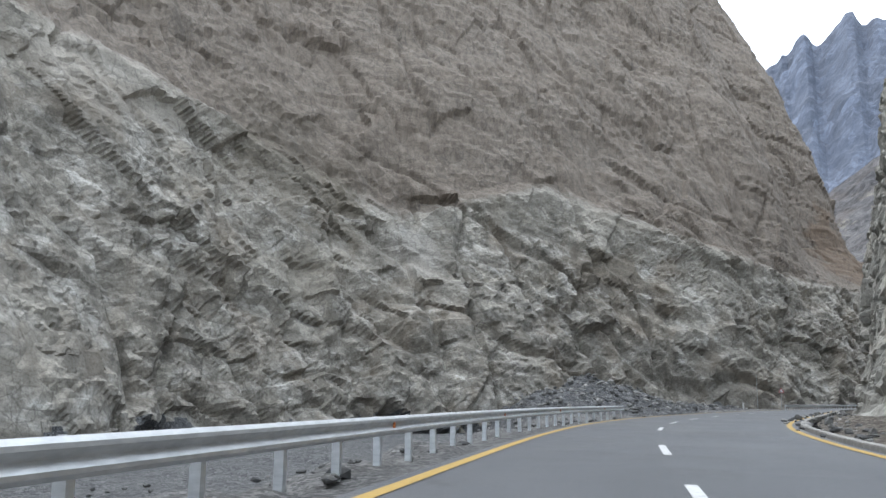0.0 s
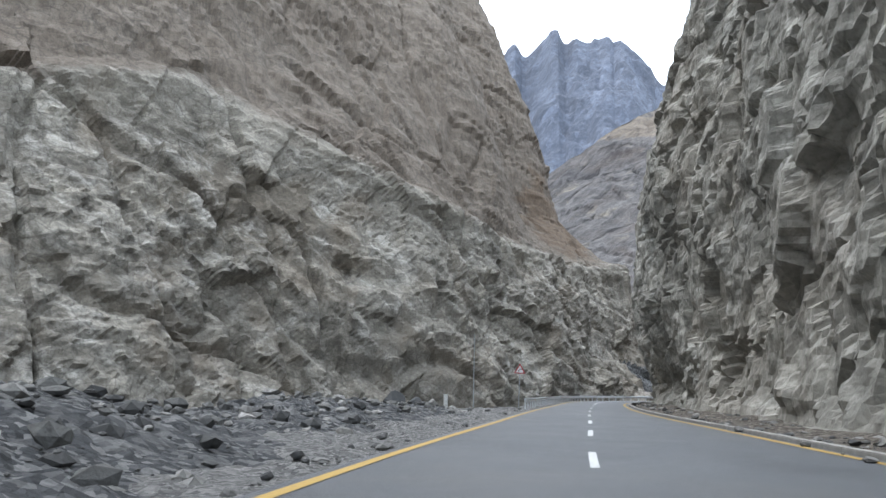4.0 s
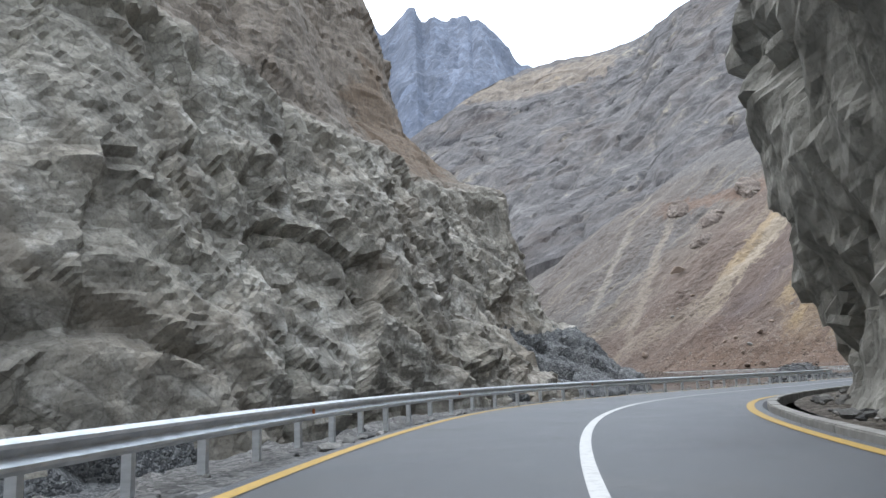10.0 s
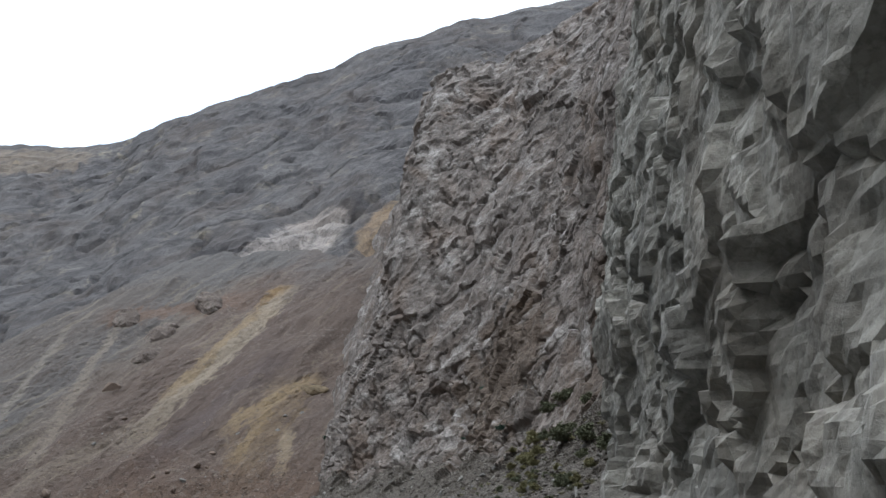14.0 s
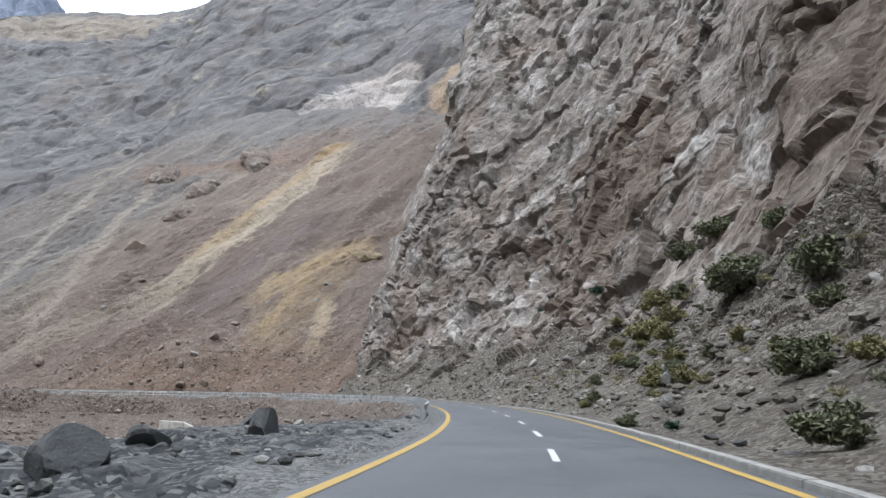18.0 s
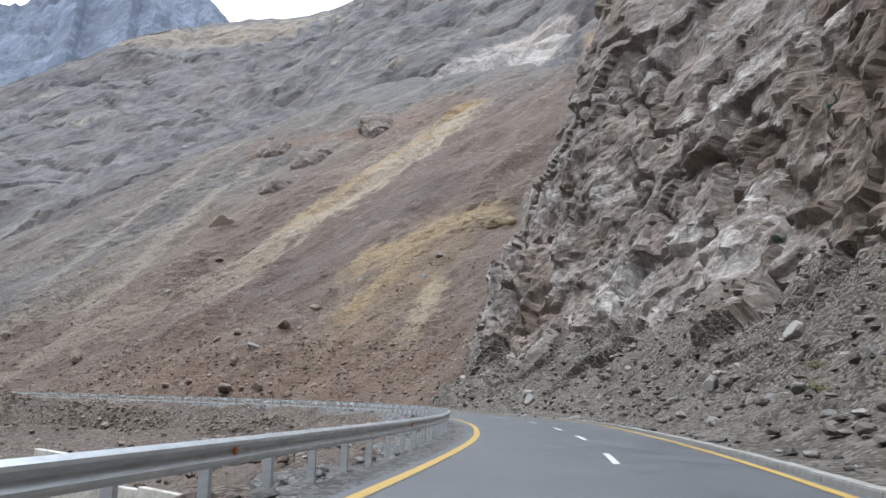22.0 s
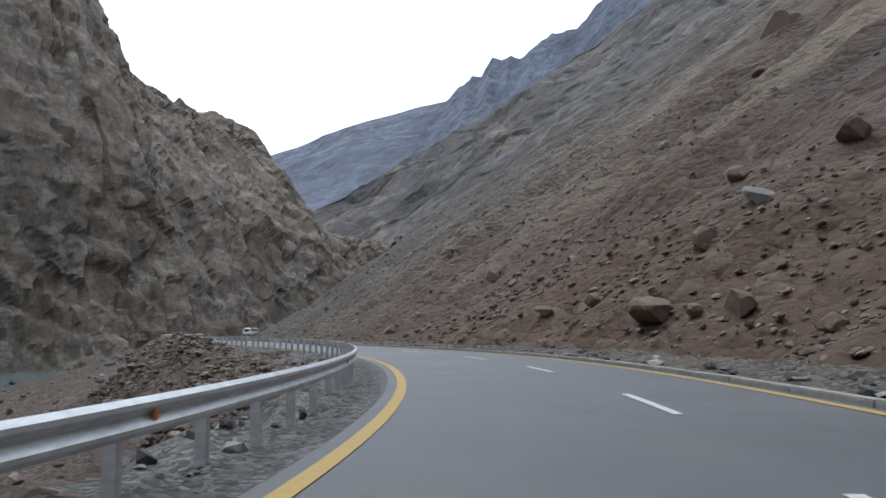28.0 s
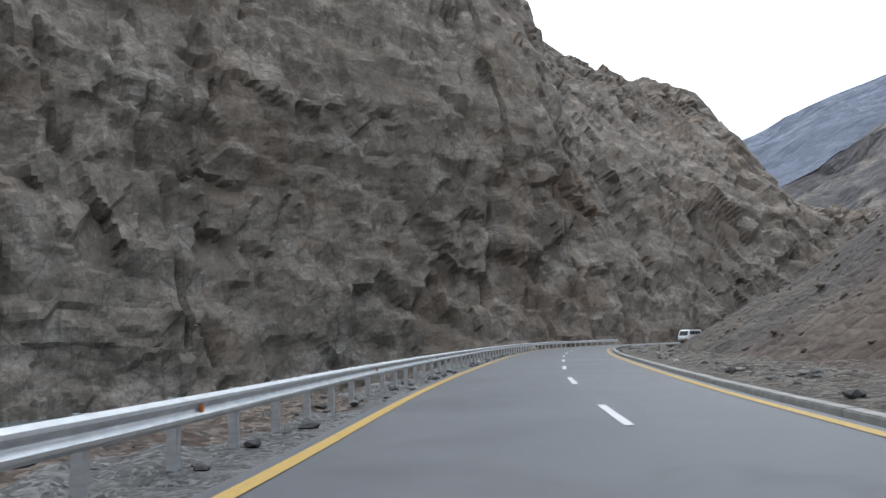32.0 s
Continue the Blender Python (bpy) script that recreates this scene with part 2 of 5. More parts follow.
ROCK_BROWN = rock("dark_brown_cliff_rock", (0.058, 0.049, 0.042), (0.172, 0.146, 0.122), (0.25, 0.22, 0.19), (0.36, 0.33, 0.29), 2.4, (15, 10, 0), 0.8, 0.6, stretch=1.4)
ROCK_FAR = rock("slate_mountain_rock", (0.026, 0.025, 0.028), (0.076, 0.072, 0.073), (0.12, 0.114, 0.111), (0.24, 0.21, 0.165), 5.0, (20, -25, 0), 0.7, 0.62, depth=0.2, stretch=1.4, tint_range=(0.34, 0.68),
                patches=[((462, 345, 150), (50, 17, 40), (2.6, 2.0, 1.3)), ((474, 394, 142), (60, 30, 34), (3.5, 3.3, 3.0)), ((600, 880, 360), (170, 130, 34), (2.0, 1.75, 1.4))])
# the blue of distant haze is put into this base colour
HAZED_PEAK = rock("haze_tinted_peak_rock", (0.05, 0.06, 0.084), (0.08, 0.093, 0.123), (0.106, 0.12, 0.154), (0.16, 0.178, 0.212), 16.0, (0, 8, 0), 0.1, 0.66, depth=0.2, stretch=0.35)
SCREE_GREY = rubble("grey_scree", (0.054, 0.0562, 0.059), (0.108, 0.11, 0.113), (0.259, 0.259, 0.256), 1.0)
SCREE_TAN = rubble("grey_brown_scree", (0.055, 0.047, 0.039), (0.118, 0.103, 0.087), (0.24, 0.22, 0.195), 0.8)
RED_HEAP = rubble("red_brown_rubble", (0.055, 0.041, 0.034), (0.112, 0.086, 0.071), (0.238, 0.202, 0.173), 0.9)
DARK_HEAP = rubble("dark_slate_scree", (0.036, 0.0382, 0.0418), (0.0684, 0.072, 0.077), (0.216, 0.216, 0.216), 0.9)
GRAVEL = rubble("roadside_gravel", (0.072, 0.072, 0.072), (0.144, 0.144, 0.142), (0.288, 0.284, 0.277), 0.4)


# ---------- numeric noise for the rock forms ----------
def hashed(i, j, k, seed):
    h = (i * 374761393 + j * 668265263 + k * 1274126177 + seed * 974711) & 0xFFFFFFFF
    h = ((h ^ (h >> 13)) * 1274126177) & 0xFFFFFFFF
    h = ((h ^ (h >> 16)) * 2246822519) & 0xFFFFFFFF
    return ((h ^ (h >> 15)) & 0xFFFFFF) / float(0x1000000)


def smooth_noise(p, seed=0):
    """Value noise of points (n, 3), from -1 to 1."""
    b = np.floor(p).astype(np.int64)
    f = p - b
    f = f * f * (3 - 2 * f)
    out = 0
    for c in range(8):
        i, j, k = c & 1, c >> 1 & 1, c >> 2
        w = (f[:, 0] if i else 1 - f[:, 0]) * (f[:, 1] if j else 1 - f[:, 1]) * (f[:, 2] if k else 1 - f[:, 2])
        out = out + w * hashed(b[:, 0] + i, b[:, 1] + j, b[:, 2] + k, seed)
    return out * 2 - 1


def layered(p, octaves, seed=0, gain=0.5):
    out, a = 0, 1.0
    for o in range(octaves):
        out = out + a * smooth_noise(p * 2.03 ** o + o * 17.3, seed + o)
        a *= gain
    return out


def facets(p, seed=0, tilt=1.6, crisp=90.0):
    """Flat tilted faces of jointed blocks, about -1 to 1."""
    b = np.floor(p - 0.5).astype(np.int64)
    weight, val = np.full(len(p), 1e-60), np.zeros(len(p))
    for c in range(8):
        i, j, k = b[:, 0] + (c & 1), b[:, 1] + (c >> 1 & 1), b[:, 2] + (c >> 2)
        r = [hashed(i, j, k, seed + q) for q in range(3)]
        d = [p[:, q] - (n + 0.15 + 0.7 * r[q]) for q, n in enumerate((i, j, k))]
        dd = d[0] ** 2 + d[1] ** 2 + d[2] ** 2
        face = (hashed(i, j, k, seed + 5) - 0.5) * 1.3 + tilt * sum((hashed(i, j, k, seed + 6 + q) - 0.5) * d[q] for q in range(3))
        w = np.exp(-crisp * dd)
        weight += w
        val += w * face
    return val / weight


def turned(p, rx, ry, rz, s):
    m = np.array(Euler((radians(rx), radians(ry), radians(rz))).to_matrix())
    q = np.stack([p[:, 0] * m[r, 0] + p[:, 1] * m[r, 1] + p[:, 2] * m[r, 2] for r in range(3)], 1)
    return q / np.array(s)


def spline(pts, per):
    """Catmull-Rom through rows of numbers, about every per metres by the first two or three columns."""
    pts = np.array(pts, float)
    q = np.vstack([2 * pts[0] - pts[1], pts, 2 * pts[-1] - pts[-2]])
    out = []
    for n in range(1, len(q) - 2):
        a, b, c, d = q[n - 1:n + 3]
        steps = max(2, int(math.ceil(np.linalg.norm((c - b)[:2]) / per)))
        s = (np.arange(steps) / steps)[:, None]
        out.append(0.5 * (2 * b + (c - a) * s + (2 * a - 5 * b + 4 * c - d) * s ** 2 + (3 * b - a - 3 * c + d) * s ** 3))
    return np.vstack(out + [pts[-1:]])


def mesh_object(name, verts, faces, mat, parent=None, smooth=False):
    me = bpy.data.meshes.new(name)
    me.vertices.add(len(verts))
    me.vertices.foreach_set("co", np.asarray(verts, np.float32).ravel())
    faces = np.asarray(faces, np.int32)
    n = faces.shape[1]
    me.loops.add(faces.size)
    me.loops.foreach_set("vertex_index", faces.ravel())
    me.polygons.add(len(faces))
    me.polygons.foreach_set("loop_start", np.arange(0, faces.size, n, dtype=np.int32))
    me.polygons.foreach_set("loop_total", np.full(len(faces), n, np.int32))
    me.polygons.foreach_set("use_smooth", np.full(len(faces), smooth))
    me.update(calc_edges=True)
    for m in (mat if isinstance(mat, (list, tuple)) else [mat]):
        me.materials.append(m)
    ob = new(name, me)
    ob.parent = parent
    return ob


def grid_faces(nu, nv):
    a = np.arange(nu * nv).reshape(nu, nv)
    return np.stack([a[:-1, :-1], a[1:, :-1], a[1:, 1:], a[:-1, 1:]], -1).reshape(-1, 4)


def normals_of(g):
    du, dv = np.gradient(g, axis=0), np.gradient(g, axis=1)
    n = np.cross(du, dv)
    return n / np.maximum(np.linalg.norm(n, axis=2, keepdims=True), 1e-9)


def bed(stations, du, dv):
    """A grid of points from stations (x, y, way into the hill in degrees, profile of (inset, height))."""
    table = []
    for x, y, a, prof in stations:
        c, s = math.cos(radians(a)), math.sin(radians(a))
        table.append([x, y] + [q for d, z in prof for q in (x + c * d, y + s * d, z)])
    line = spline(table, du)
    net = line[:, 2:].reshape(len(line), -1, 3)
    seg = np.linalg.norm(np.diff(net, axis=1), axis=2).mean(0)
    rows = []
    for k, length in enumerate(seg):
        steps = max(1, int(math.ceil(length / (dv if net[:, k + 1, 2].mean() < 75 else 2 * dv))))
        for q in range(steps):
            rows.append(net[:, k] + (net[:, k + 1] - net[:, k]) * q / steps)
    rows.append(net[:, -1])
    return np.stack(rows, 1)


SURFACES = {}


def cliff(name, label, grid, mat, layers, flip=False, category="cliff", low=None, fade=None, tuck=None, upright=False, calm=None, sheer=None):
    """Displaces a grid along its normals with layers of (kind, amount, size, turn, seed) and links it."""
    n = normals_of(grid) * (-1 if flip else 1)
    if upright:
        n = np.zeros(grid.shape) + np.array((0.0, 0.0, 1.0))
    nu, nv, _ = grid.shape
    p, total = grid.reshape(-1, 3), np.zeros(nu * nv)
    mesh = np.linalg.norm(np.diff(grid, axis=0), axis=2).mean()
    for kind, amount, size, turn, seed in layers:
        crisp = min(max(8.0 * float(np.mean(size)) / mesh, 40.0), 150.0)
        q = turned(p, *turn, size)
        if kind in ("facet", "broken", "block"):
            q = q + 0.13 * np.stack([layered(q * 0.8 + 31.7 * k, 3, seed + 60 + k) for k in range(3)], 1)
        if kind == "block":
            total += amount * facets(q, seed, 1.2, crisp)
        elif kind == "crag":
            a = amount
            for o in range(6):
                total += a * (0.6 - 1.6 * np.abs(smooth_noise(q * 2.07 ** o + 13.1 * o, seed + o)))
                a *= 0.52
        elif kind == "facet":
            total += amount * facets(q, seed, 1.9, crisp)
        elif kind == "bed":
            u = q[:, 2] + 0.7 * layered(q * np.array((0.3, 0.3, 0.15)), 4, seed + 1)
            k = np.floor(u)
            w = u - k
            total += amount * hashed(k.astype(np.int64), (q[:, 0] * 0.12).astype(np.int64), np.zeros(len(k), np.int64), seed) * np.where(w < 0.7, w / 0.7, (1 - w) / 0.3)
        elif kind == "broken":
            total += amount * facets(q, seed, 1.9, crisp) * np.clip(0.55 + 1.2 * layered(p / 26.0, 2, seed + 9), 0.08, 1.2)
        elif kind == "groove":
            total -= amount * np.clip(1 - np.abs(layered(q, 3, seed)) * 9, 0, 1)
        elif kind == "ridge":
            total += amount * (1 - 2 * np.abs(layered(q, 3, seed)))
        else:
            total += amount * layered(q, 4, seed)
    if calm is not None:
        total = total * calm
    if sheer:
        total = total * np.interp(sheer(p), (-3, 6), (1.0, 0.6)) - np.interp(sheer(p), (-7, -1, 5), (0.0, -1.5, 2.0))
    if fade:
        total = total * np.clip(p[:, 2] / fade[0], fade[1], 1)
    if tuck:
        wander = 16 * layered(grid[-1] / 9.0, 4, 88)[None, :]
        end = np.clip((nu - 1 - np.arange(nu)[:, None] - np.clip(10 + wander, 0, 60)) / tuck[0], 0, 1).ravel()
        total = total * end
    g = p + n.reshape(-1, 3) * total[:, None]
    if tuck:
        g[:, 2] -= (tuck[1] + 0.22 * np.maximum(p[:, 2], 0)) * (1 - end)
    SURFACES[name] = g
    f = grid_faces(nu, nv)
    ob = mesh_object(name, g, f[:, ::-1] if flip else f, [mat, low[0]] if low else mat)
    if low:
        mid = g[f[:, 0]]
        ob.data.polygons.foreach_set("material_index", (low[1](mid) > 0).astype(np.int32))
    return tagged(ob, label, category, kind="structure")


# ---------- the road line ----------
SHIFTS = (0.9, 0.75, 0.95, 1.25, 1.35, 0.5, 0.3, 0.8, 0.45, 0.45, 0.95, 0.95, 1.2, 1.4, 1.65, 1.05, 0.75)
DRIVE = [(r[1], r[2], d) for r, d in zip(ROWS[::4], SHIFTS)]
BEFORE = [(-52.0, -235.0, 1.0), (-39.0, -160.0, 1.0), (-28.0, -105.0, 1.1)]
AFTER = [(252.6, 364.0, 0.7), (240.5, 395.0, 0.7), (231.5, 424.0, 0.7), (229.5, 450.0, 0.7), (236.0, 478.0, 0.7), (250.0, 505.0, 0.7), (262.0, 540.0, 0.7)]


def side_step(line, off):
    t = np.gradient(line, axis=0)
    t /= np.linalg.norm(t, axis=1, keepdims=True)
    off = np.asarray(off).reshape(-1, 1) if np.ndim(off) else off
    return line + np.stack([t[:, 1], -t[:, 0]], 1) * off


LANE = spline(BEFORE + DRIVE + AFTER, 1.0)
CENTRE = side_step(LANE[:, :2], LANE[:, 2])
ALONG = np.r_[0, np.cumsum(np.linalg.norm(np.diff(CENTRE, axis=0), axis=1))]
TOTAL = ALONG[-1]


def on_road(s, off=0.0):
    """Place on the road at s metres along and off metres to the right of the centre line, and the heading there."""
    s = np.atleast_1d(np.asarray(s, float))
    x, y = np.interp(s, ALONG, CENTRE[:, 0]), np.interp(s, ALONG, CENTRE[:, 1])
    dx = np.interp(s + 0.7, ALONG, CENTRE[:, 0]) - np.interp(s - 0.7, ALONG, CENTRE[:, 0])
    dy = np.interp(s + 0.7, ALONG, CENTRE[:, 1]) - np.interp(s - 0.7, ALONG, CENTRE[:, 1])
    l = np.hypot(dx, dy)
    return np.stack([x + dy / l * off, y - dx / l * off], 1), np.arctan2(dy, dx)


def station(x, y):
    """Metres along the road nearest to a place."""
    return ALONG[np.argmin((CENTRE[:, 0] - x) ** 2 + (CENTRE[:, 1] - y) ** 2)]


# where the left edge line, the centre marks and the right edge line run, every 12 m along the road
LEFT_LINE = (-3.72, -3.70, -3.60, -3.49, -3.59, -3.89, -4.17, -4.28, -4.26, -4.16, -4.00, -3.81, -3.58, -3.33, -3.16, -3.25, -3.83, -4.46, -4.93, -4.73, -4.15, -3.67, -3.52, -3.61,
             -3.75, -3.78, -3.68, -3.64, -3.67, -3.71, -3.73, -3.75, -3.69, -3.57, -3.56, -3.85, -4.18, -4.23, -4.08, -3.84, -3.60, -3.46, -3.39, -3.31, -3.40, -3.84, -4.30, -4.40)
MARK_LINE = (-0.20, -0.20, -0.12, -0.03, -0.04, -0.13, -0.27, -0.36, -0.36, -0.30, -0.20, -0.07, 0.08, 0.23, 0.35, 0.29, -0.14, -0.43, -0.42, -0.09, 0.10, 0.19, 0.20, 0.18,
             0.12, 0.04, -0.06, -0.16, -0.23, -0.23, -0.19, -0.11, 0.02, 0.20, 0.40, 0.52, 0.52, 0.48, 0.47, 0.53, 0.69, 0.95, 1.01, 1.01, 0.86, 0.39, -0.18, -0.40)
RIGHT_LINE = (3.50, 3.70, 4.12, 4.79, 5.27, 5.56, 5.68, 5.63, 5.33, 4.76, 4.10, 3.55, 3.27, 3.22, 3.33, 3.48, 3.41, 3.31, 3.34, 3.49, 3.61, 3.71, 3.82, 3.88,
              3.85, 3.69, 3.35, 2.94, 2.75, 2.79, 2.86, 2.96, 3.11, 3.34, 3.91, 4.53, 4.80, 4.68, 4.27, 3.83, 3.62, 3.80, 3.86, 3.80, 3.75, 3.34, 2.95, 2.95)


def line_offset(values):
    """A smooth offset from the centre line, as a function of metres along the road."""
    q = spline([(176.0 + 12.0 * k, 0.0, v) for k, v in enumerate(values)], 1.0)
    return lambda s, shift=0.0: np.interp(np.asarray(s, float), q[:, 0], q[:, 2]) + shift


LEFT, MARK, RIGHT = line_offset(LEFT_LINE), line_offset(MARK_LINE), line_offset(RIGHT_LINE)


def strip(name, s0, s1, line, shifts, heights, mat, parent=None, step=1.0):
    """A ribbon along one of the road's lines, through shifts from it and heights."""
    s = np.linspace(s0, s1, max(2, int((s1 - s0) / step)))
    cols = [np.c_[on_road(s, line(s, o))[0], np.full(len(s), h)] for o, h in zip(shifts, heights)]
    g = np.stack(cols, 1)
    return mesh_object(name, g.reshape(-1, 3), grid_faces(*g.shape[:2])[:, ::-1], mat, parent)


# ---------- ground, river bed and far country ----------
EDGE = 3.6
gx, gy = np.meshgrid(np.arange(-240, 480, 3.5), np.arange(-260, 720, 3.5), indexing="ij")
flat = np.stack([gx.ravel(), gy.ravel()], 1)
near_i = np.zeros(len(flat), int)
near_d = np.full(len(flat), 1e18)
for k in range(0, len(CENTRE), 3):
    d = (flat[:, 0] - CENTRE[k, 0]) ** 2 + (flat[:, 1] - CENTRE[k, 1]) ** 2
    m = d < near_d
    near_d[m], near_i[m] = d[m], k
tangent = np.gradient(CENTRE, axis=0)
side = (flat[:, 0] - CENTRE[near_i, 0]) * tangent[near_i, 1] - (flat[:, 1] - CENTRE[near_i, 1]) * tangent[near_i, 0]
dist = np.sqrt(near_d)
p3 = np.c_[flat, np.zeros(len(flat))]
deep = np.clip((flat[:, 1] - 280) / 30, 0, 1) * np.clip((214 - flat[:, 0]) / 12, 0, 1)
left_fall = -1.2 - (5.8 + 2.6 * deep) * np.clip((dist - 5.0) / 20.0, 0, 1)
right_rise = -0.8 + 0.0 * dist
gz = np.where(side < 0, left_fall, right_rise) + 0.7 * layered(p3 / 9.0, 3, 40) * np.clip((dist - 6.5) / 8.0, 0, 1)
gz = np.where(dist < 12.0, np.minimum(gz, -0.9), gz)
far = 6000.0
grid = np.c_[flat, gz].reshape(gx.shape + (3,))
floor_faces = grid_faces(*gx.shape)
ground = mesh_object("ground", grid.reshape(-1, 3), floor_faces, [SCREE_GREY, RED_HEAP])
brown = (flat[:, 0] > 214) & (flat[:, 1] + 8 * layered(p3 / 12, 2, 43) > 226)
ground.data.polygons.foreach_set("material_index", brown[floor_faces[:, 0]].astype(np.int32))
SURFACES["ground"] = grid.reshape(-1, 3)[(side < -6.5) & (dist < 48)]
tagged(ground, "grey scree and rubble valley floor along the road", "ground", kind="structure")
plain = mesh_object("valley_floor", [(-far, -far, -14), (far, -far, -14), (far, far, -14), (-far, far, -14)], [(0, 1, 2, 3)], SCREE_GREY)
tagged(plain, "grey gravel valley floor reaching under the mountains", "ground", kind="structure")

water = Nodes("grey_green_river_water", 0.12)
WATER = water.bump(water.noise(0.9, 4, 0.6, water.map((1, 1, 1))), 0.08).done(water.ramp(water.noise(0.08, 3), (0.35, (0.12, 0.17, 0.18)), (0.65, (0.2, 0.25, 0.26))))
river = mesh_object("river_water", [(120, 284, -8.5), (212, 284, -8.5), (212, 640, -8.5), (120, 640, -8.5)], [(0, 1, 2, 3)], WATER)
tagged(river, "grey-green river water at the bottom of the gorge", "river", kind="structure")

# ---------- the road ----------
asphalt = Nodes("worn_blue_grey_asphalt", 0.5)
asphalt.b.inputs["Specular IOR Level"].default_value = 0.55
wear = asphalt.noise(0.25, 5, 0.6, warp=0.8)
grit = asphalt.noise(60, 3, 0.7)
tar = asphalt.ramp(wear, (0.3, (0.056, 0.062, 0.071)), (0.5, (0.075, 0.082, 0.093)), (0.7, (0.095, 0.101, 0.111)))
blot = asphalt.noise(0.55, 6, 0.62, warp=1.4)
tar = asphalt.mix(asphalt.ramp(blot, (0.6, 0.0), (0.68, 0.55)), tar, (0.036, 0.038, 0.041))
dusty = asphalt.noise(0.12, 6, 0.7, warp=0.4)
tar = asphalt.mix(asphalt.ramp(dusty, (0.52, 0.0), (0.7, 0.5)), tar, (0.11, 0.108, 0.104))
speck = asphalt.noise(2.4, 4, 0.6)
tar = asphalt.mix(asphalt.ramp(speck, (0.68, 0.0), (0.72, 0.6)), tar, (0.03, 0.031, 0.033))
tar = asphalt.mix(asphalt.ramp(grit, (0.35, 0.35), (0.65, 0.0)), tar, (0.036, 0.036, 0.039))
ASPHALT = asphalt.bump(grit, 0.01).done(tar, asphalt.ramp(wear, (0.3, 0.42), (0.7, 0.56)))


def paint(name, colour, worn):
    m = Nodes(name, 0.6)
    w = m.noise(9, 6, 0.75)
    return m.bump(w, 0.004).done(m.mix(m.ramp(w, (0.28, 0.75), (0.5, 0.0)), colour, worn))


YELLOW = paint("yellow_road_paint", (0.403, 0.266, 0.072), (0.216, 0.18, 0.115))
WHITE = paint("white_road_paint", (0.518, 0.526, 0.526), (0.216, 0.216, 0.216))
CONCRETE = Nodes("weathered_concrete", 0.85)
cw = CONCRETE.noise(2.5, 6, 0.65)
CONCRETE = CONCRETE.bump(CONCRETE.noise(30, 3), 0.01).done(CONCRETE.ramp(cw, (0.3, (0.194, 0.191, 0.18)), (0.7, (0.324, 0.317, 0.302))))

road_s = np.linspace(0, TOTAL, int(TOTAL))
road_cols = [np.c_[on_road(road_s, o)[0], np.full(len(road_s), h)] for o, h in
             ((LEFT(road_s, -0.5), -0.12), (LEFT(road_s, -0.34), 0.0), (MARK(road_s), 0.03), (RIGHT(road_s, 0.34), 0.0), (RIGHT(road_s, 0.5), -0.12))]
road = mesh_object("road", np.stack(road_cols, 1).reshape(-1, 3), grid_faces(len(road_s), 5)[:, ::-1], ASPHALT)
tagged(road, "worn blue-grey asphalt mountain road, two lanes wide", "road", kind="structure")
YW = 0.11
strip("yellow_edge_line", 0, TOTAL, LEFT, (-YW, YW), (0.014, 0.014), YELLOW, road)
strip("yellow_edge_line", 0, TOTAL, RIGHT, (-YW, YW), (0.014, 0.014), YELLOW, road)
S_SOLID0, S_SOLID1 = 346.0, 438.5
strip("white_centre_line", S_SOLID0, S_SOLID1, MARK, (-0.09, 0.09), (0.04, 0.04), WHITE, road)
DASH, PITCH = 3.7, 10.6
starts = [6.4 + k * PITCH for k in range(18)] + [196.2, 210.3, 220.3, 230.3, 240.6, 252.6, 262.8, 273.0, 283.2, 293.0, 303.2, 313.8, 324.0, 335.6]
starts += [464.2, 475.4, 486.2, 496.0, 505.6, 516.0, 526.9, 537.4, 549.2, 560.4, 571.4, 580.8, 591.8, 603.2, 614.8, 625.0, 635.2, 644.2, 653.6, 665.2, 675.6, 687.5, 699.8, 710.2, 722.3]
starts += [733.2 + k * PITCH for k in range(28)]
for s in starts:
    if s < TOTAL - 8:
        strip("white_dash", s, s + DASH, MARK, (-0.08, 0.08), (0.04, 0.04), WHITE, road)

# ---------- river-side cliff of the first bend ----------
L_WALL = [(-4, -12), (0, 0), (6.6, 15), (20, 45), (31, 69), (39, 86), (67, 152), (92, 208), (135, 300), (175, 330)]
L_SPUR = [(-5, -10), (0, -3), (20, 16), (34, 46), (60, 69), (65, 86), (86, 152), (116, 208), (160, 300), (200, 330)]
L_BACK = [(-3.5, -10), (0, -3), (14, 16), (23.8, 46), (44, 69), (53, 86), (76, 152), (122, 208), (160, 300), (190, 330)]
left_start = bed([(-95, -260, 180, L_WALL), (-92, -60, 178, L_WALL), (-86, 20, 172, L_WALL), (-79, 54, 165, L_WALL), (-72, 77, 160, L_WALL)], 4.0, 4.0)
cliff("cliff_river_side_start", "tall tan-grey gneiss cliff across the river behind the start", left_start, ROCK_TAN,
      [("smooth", 4.5, (52, 52, 52), (0, 0, 0), 1), ("facet", 3.4, (22, 22, 30), (10, -25, 0), 2)])
left_wall = bed([(-79, 54, 165, L_WALL), (-68, 85, 158, L_WALL), (-40, 132, 128, L_WALL),
                 (0, 153, 117, L_WALL), (50, 178, 117, L_WALL), (93, 200, 118, L_WALL), (122, 216, 120, L_WALL), (155, 235, 121, L_SPUR),
                 (181, 248, 122, L_SPUR), (196, 271, 124, L_SPUR), (203, 300, 140, L_BACK), (200, 330, 150, L_BACK)], 0.7, 0.7)
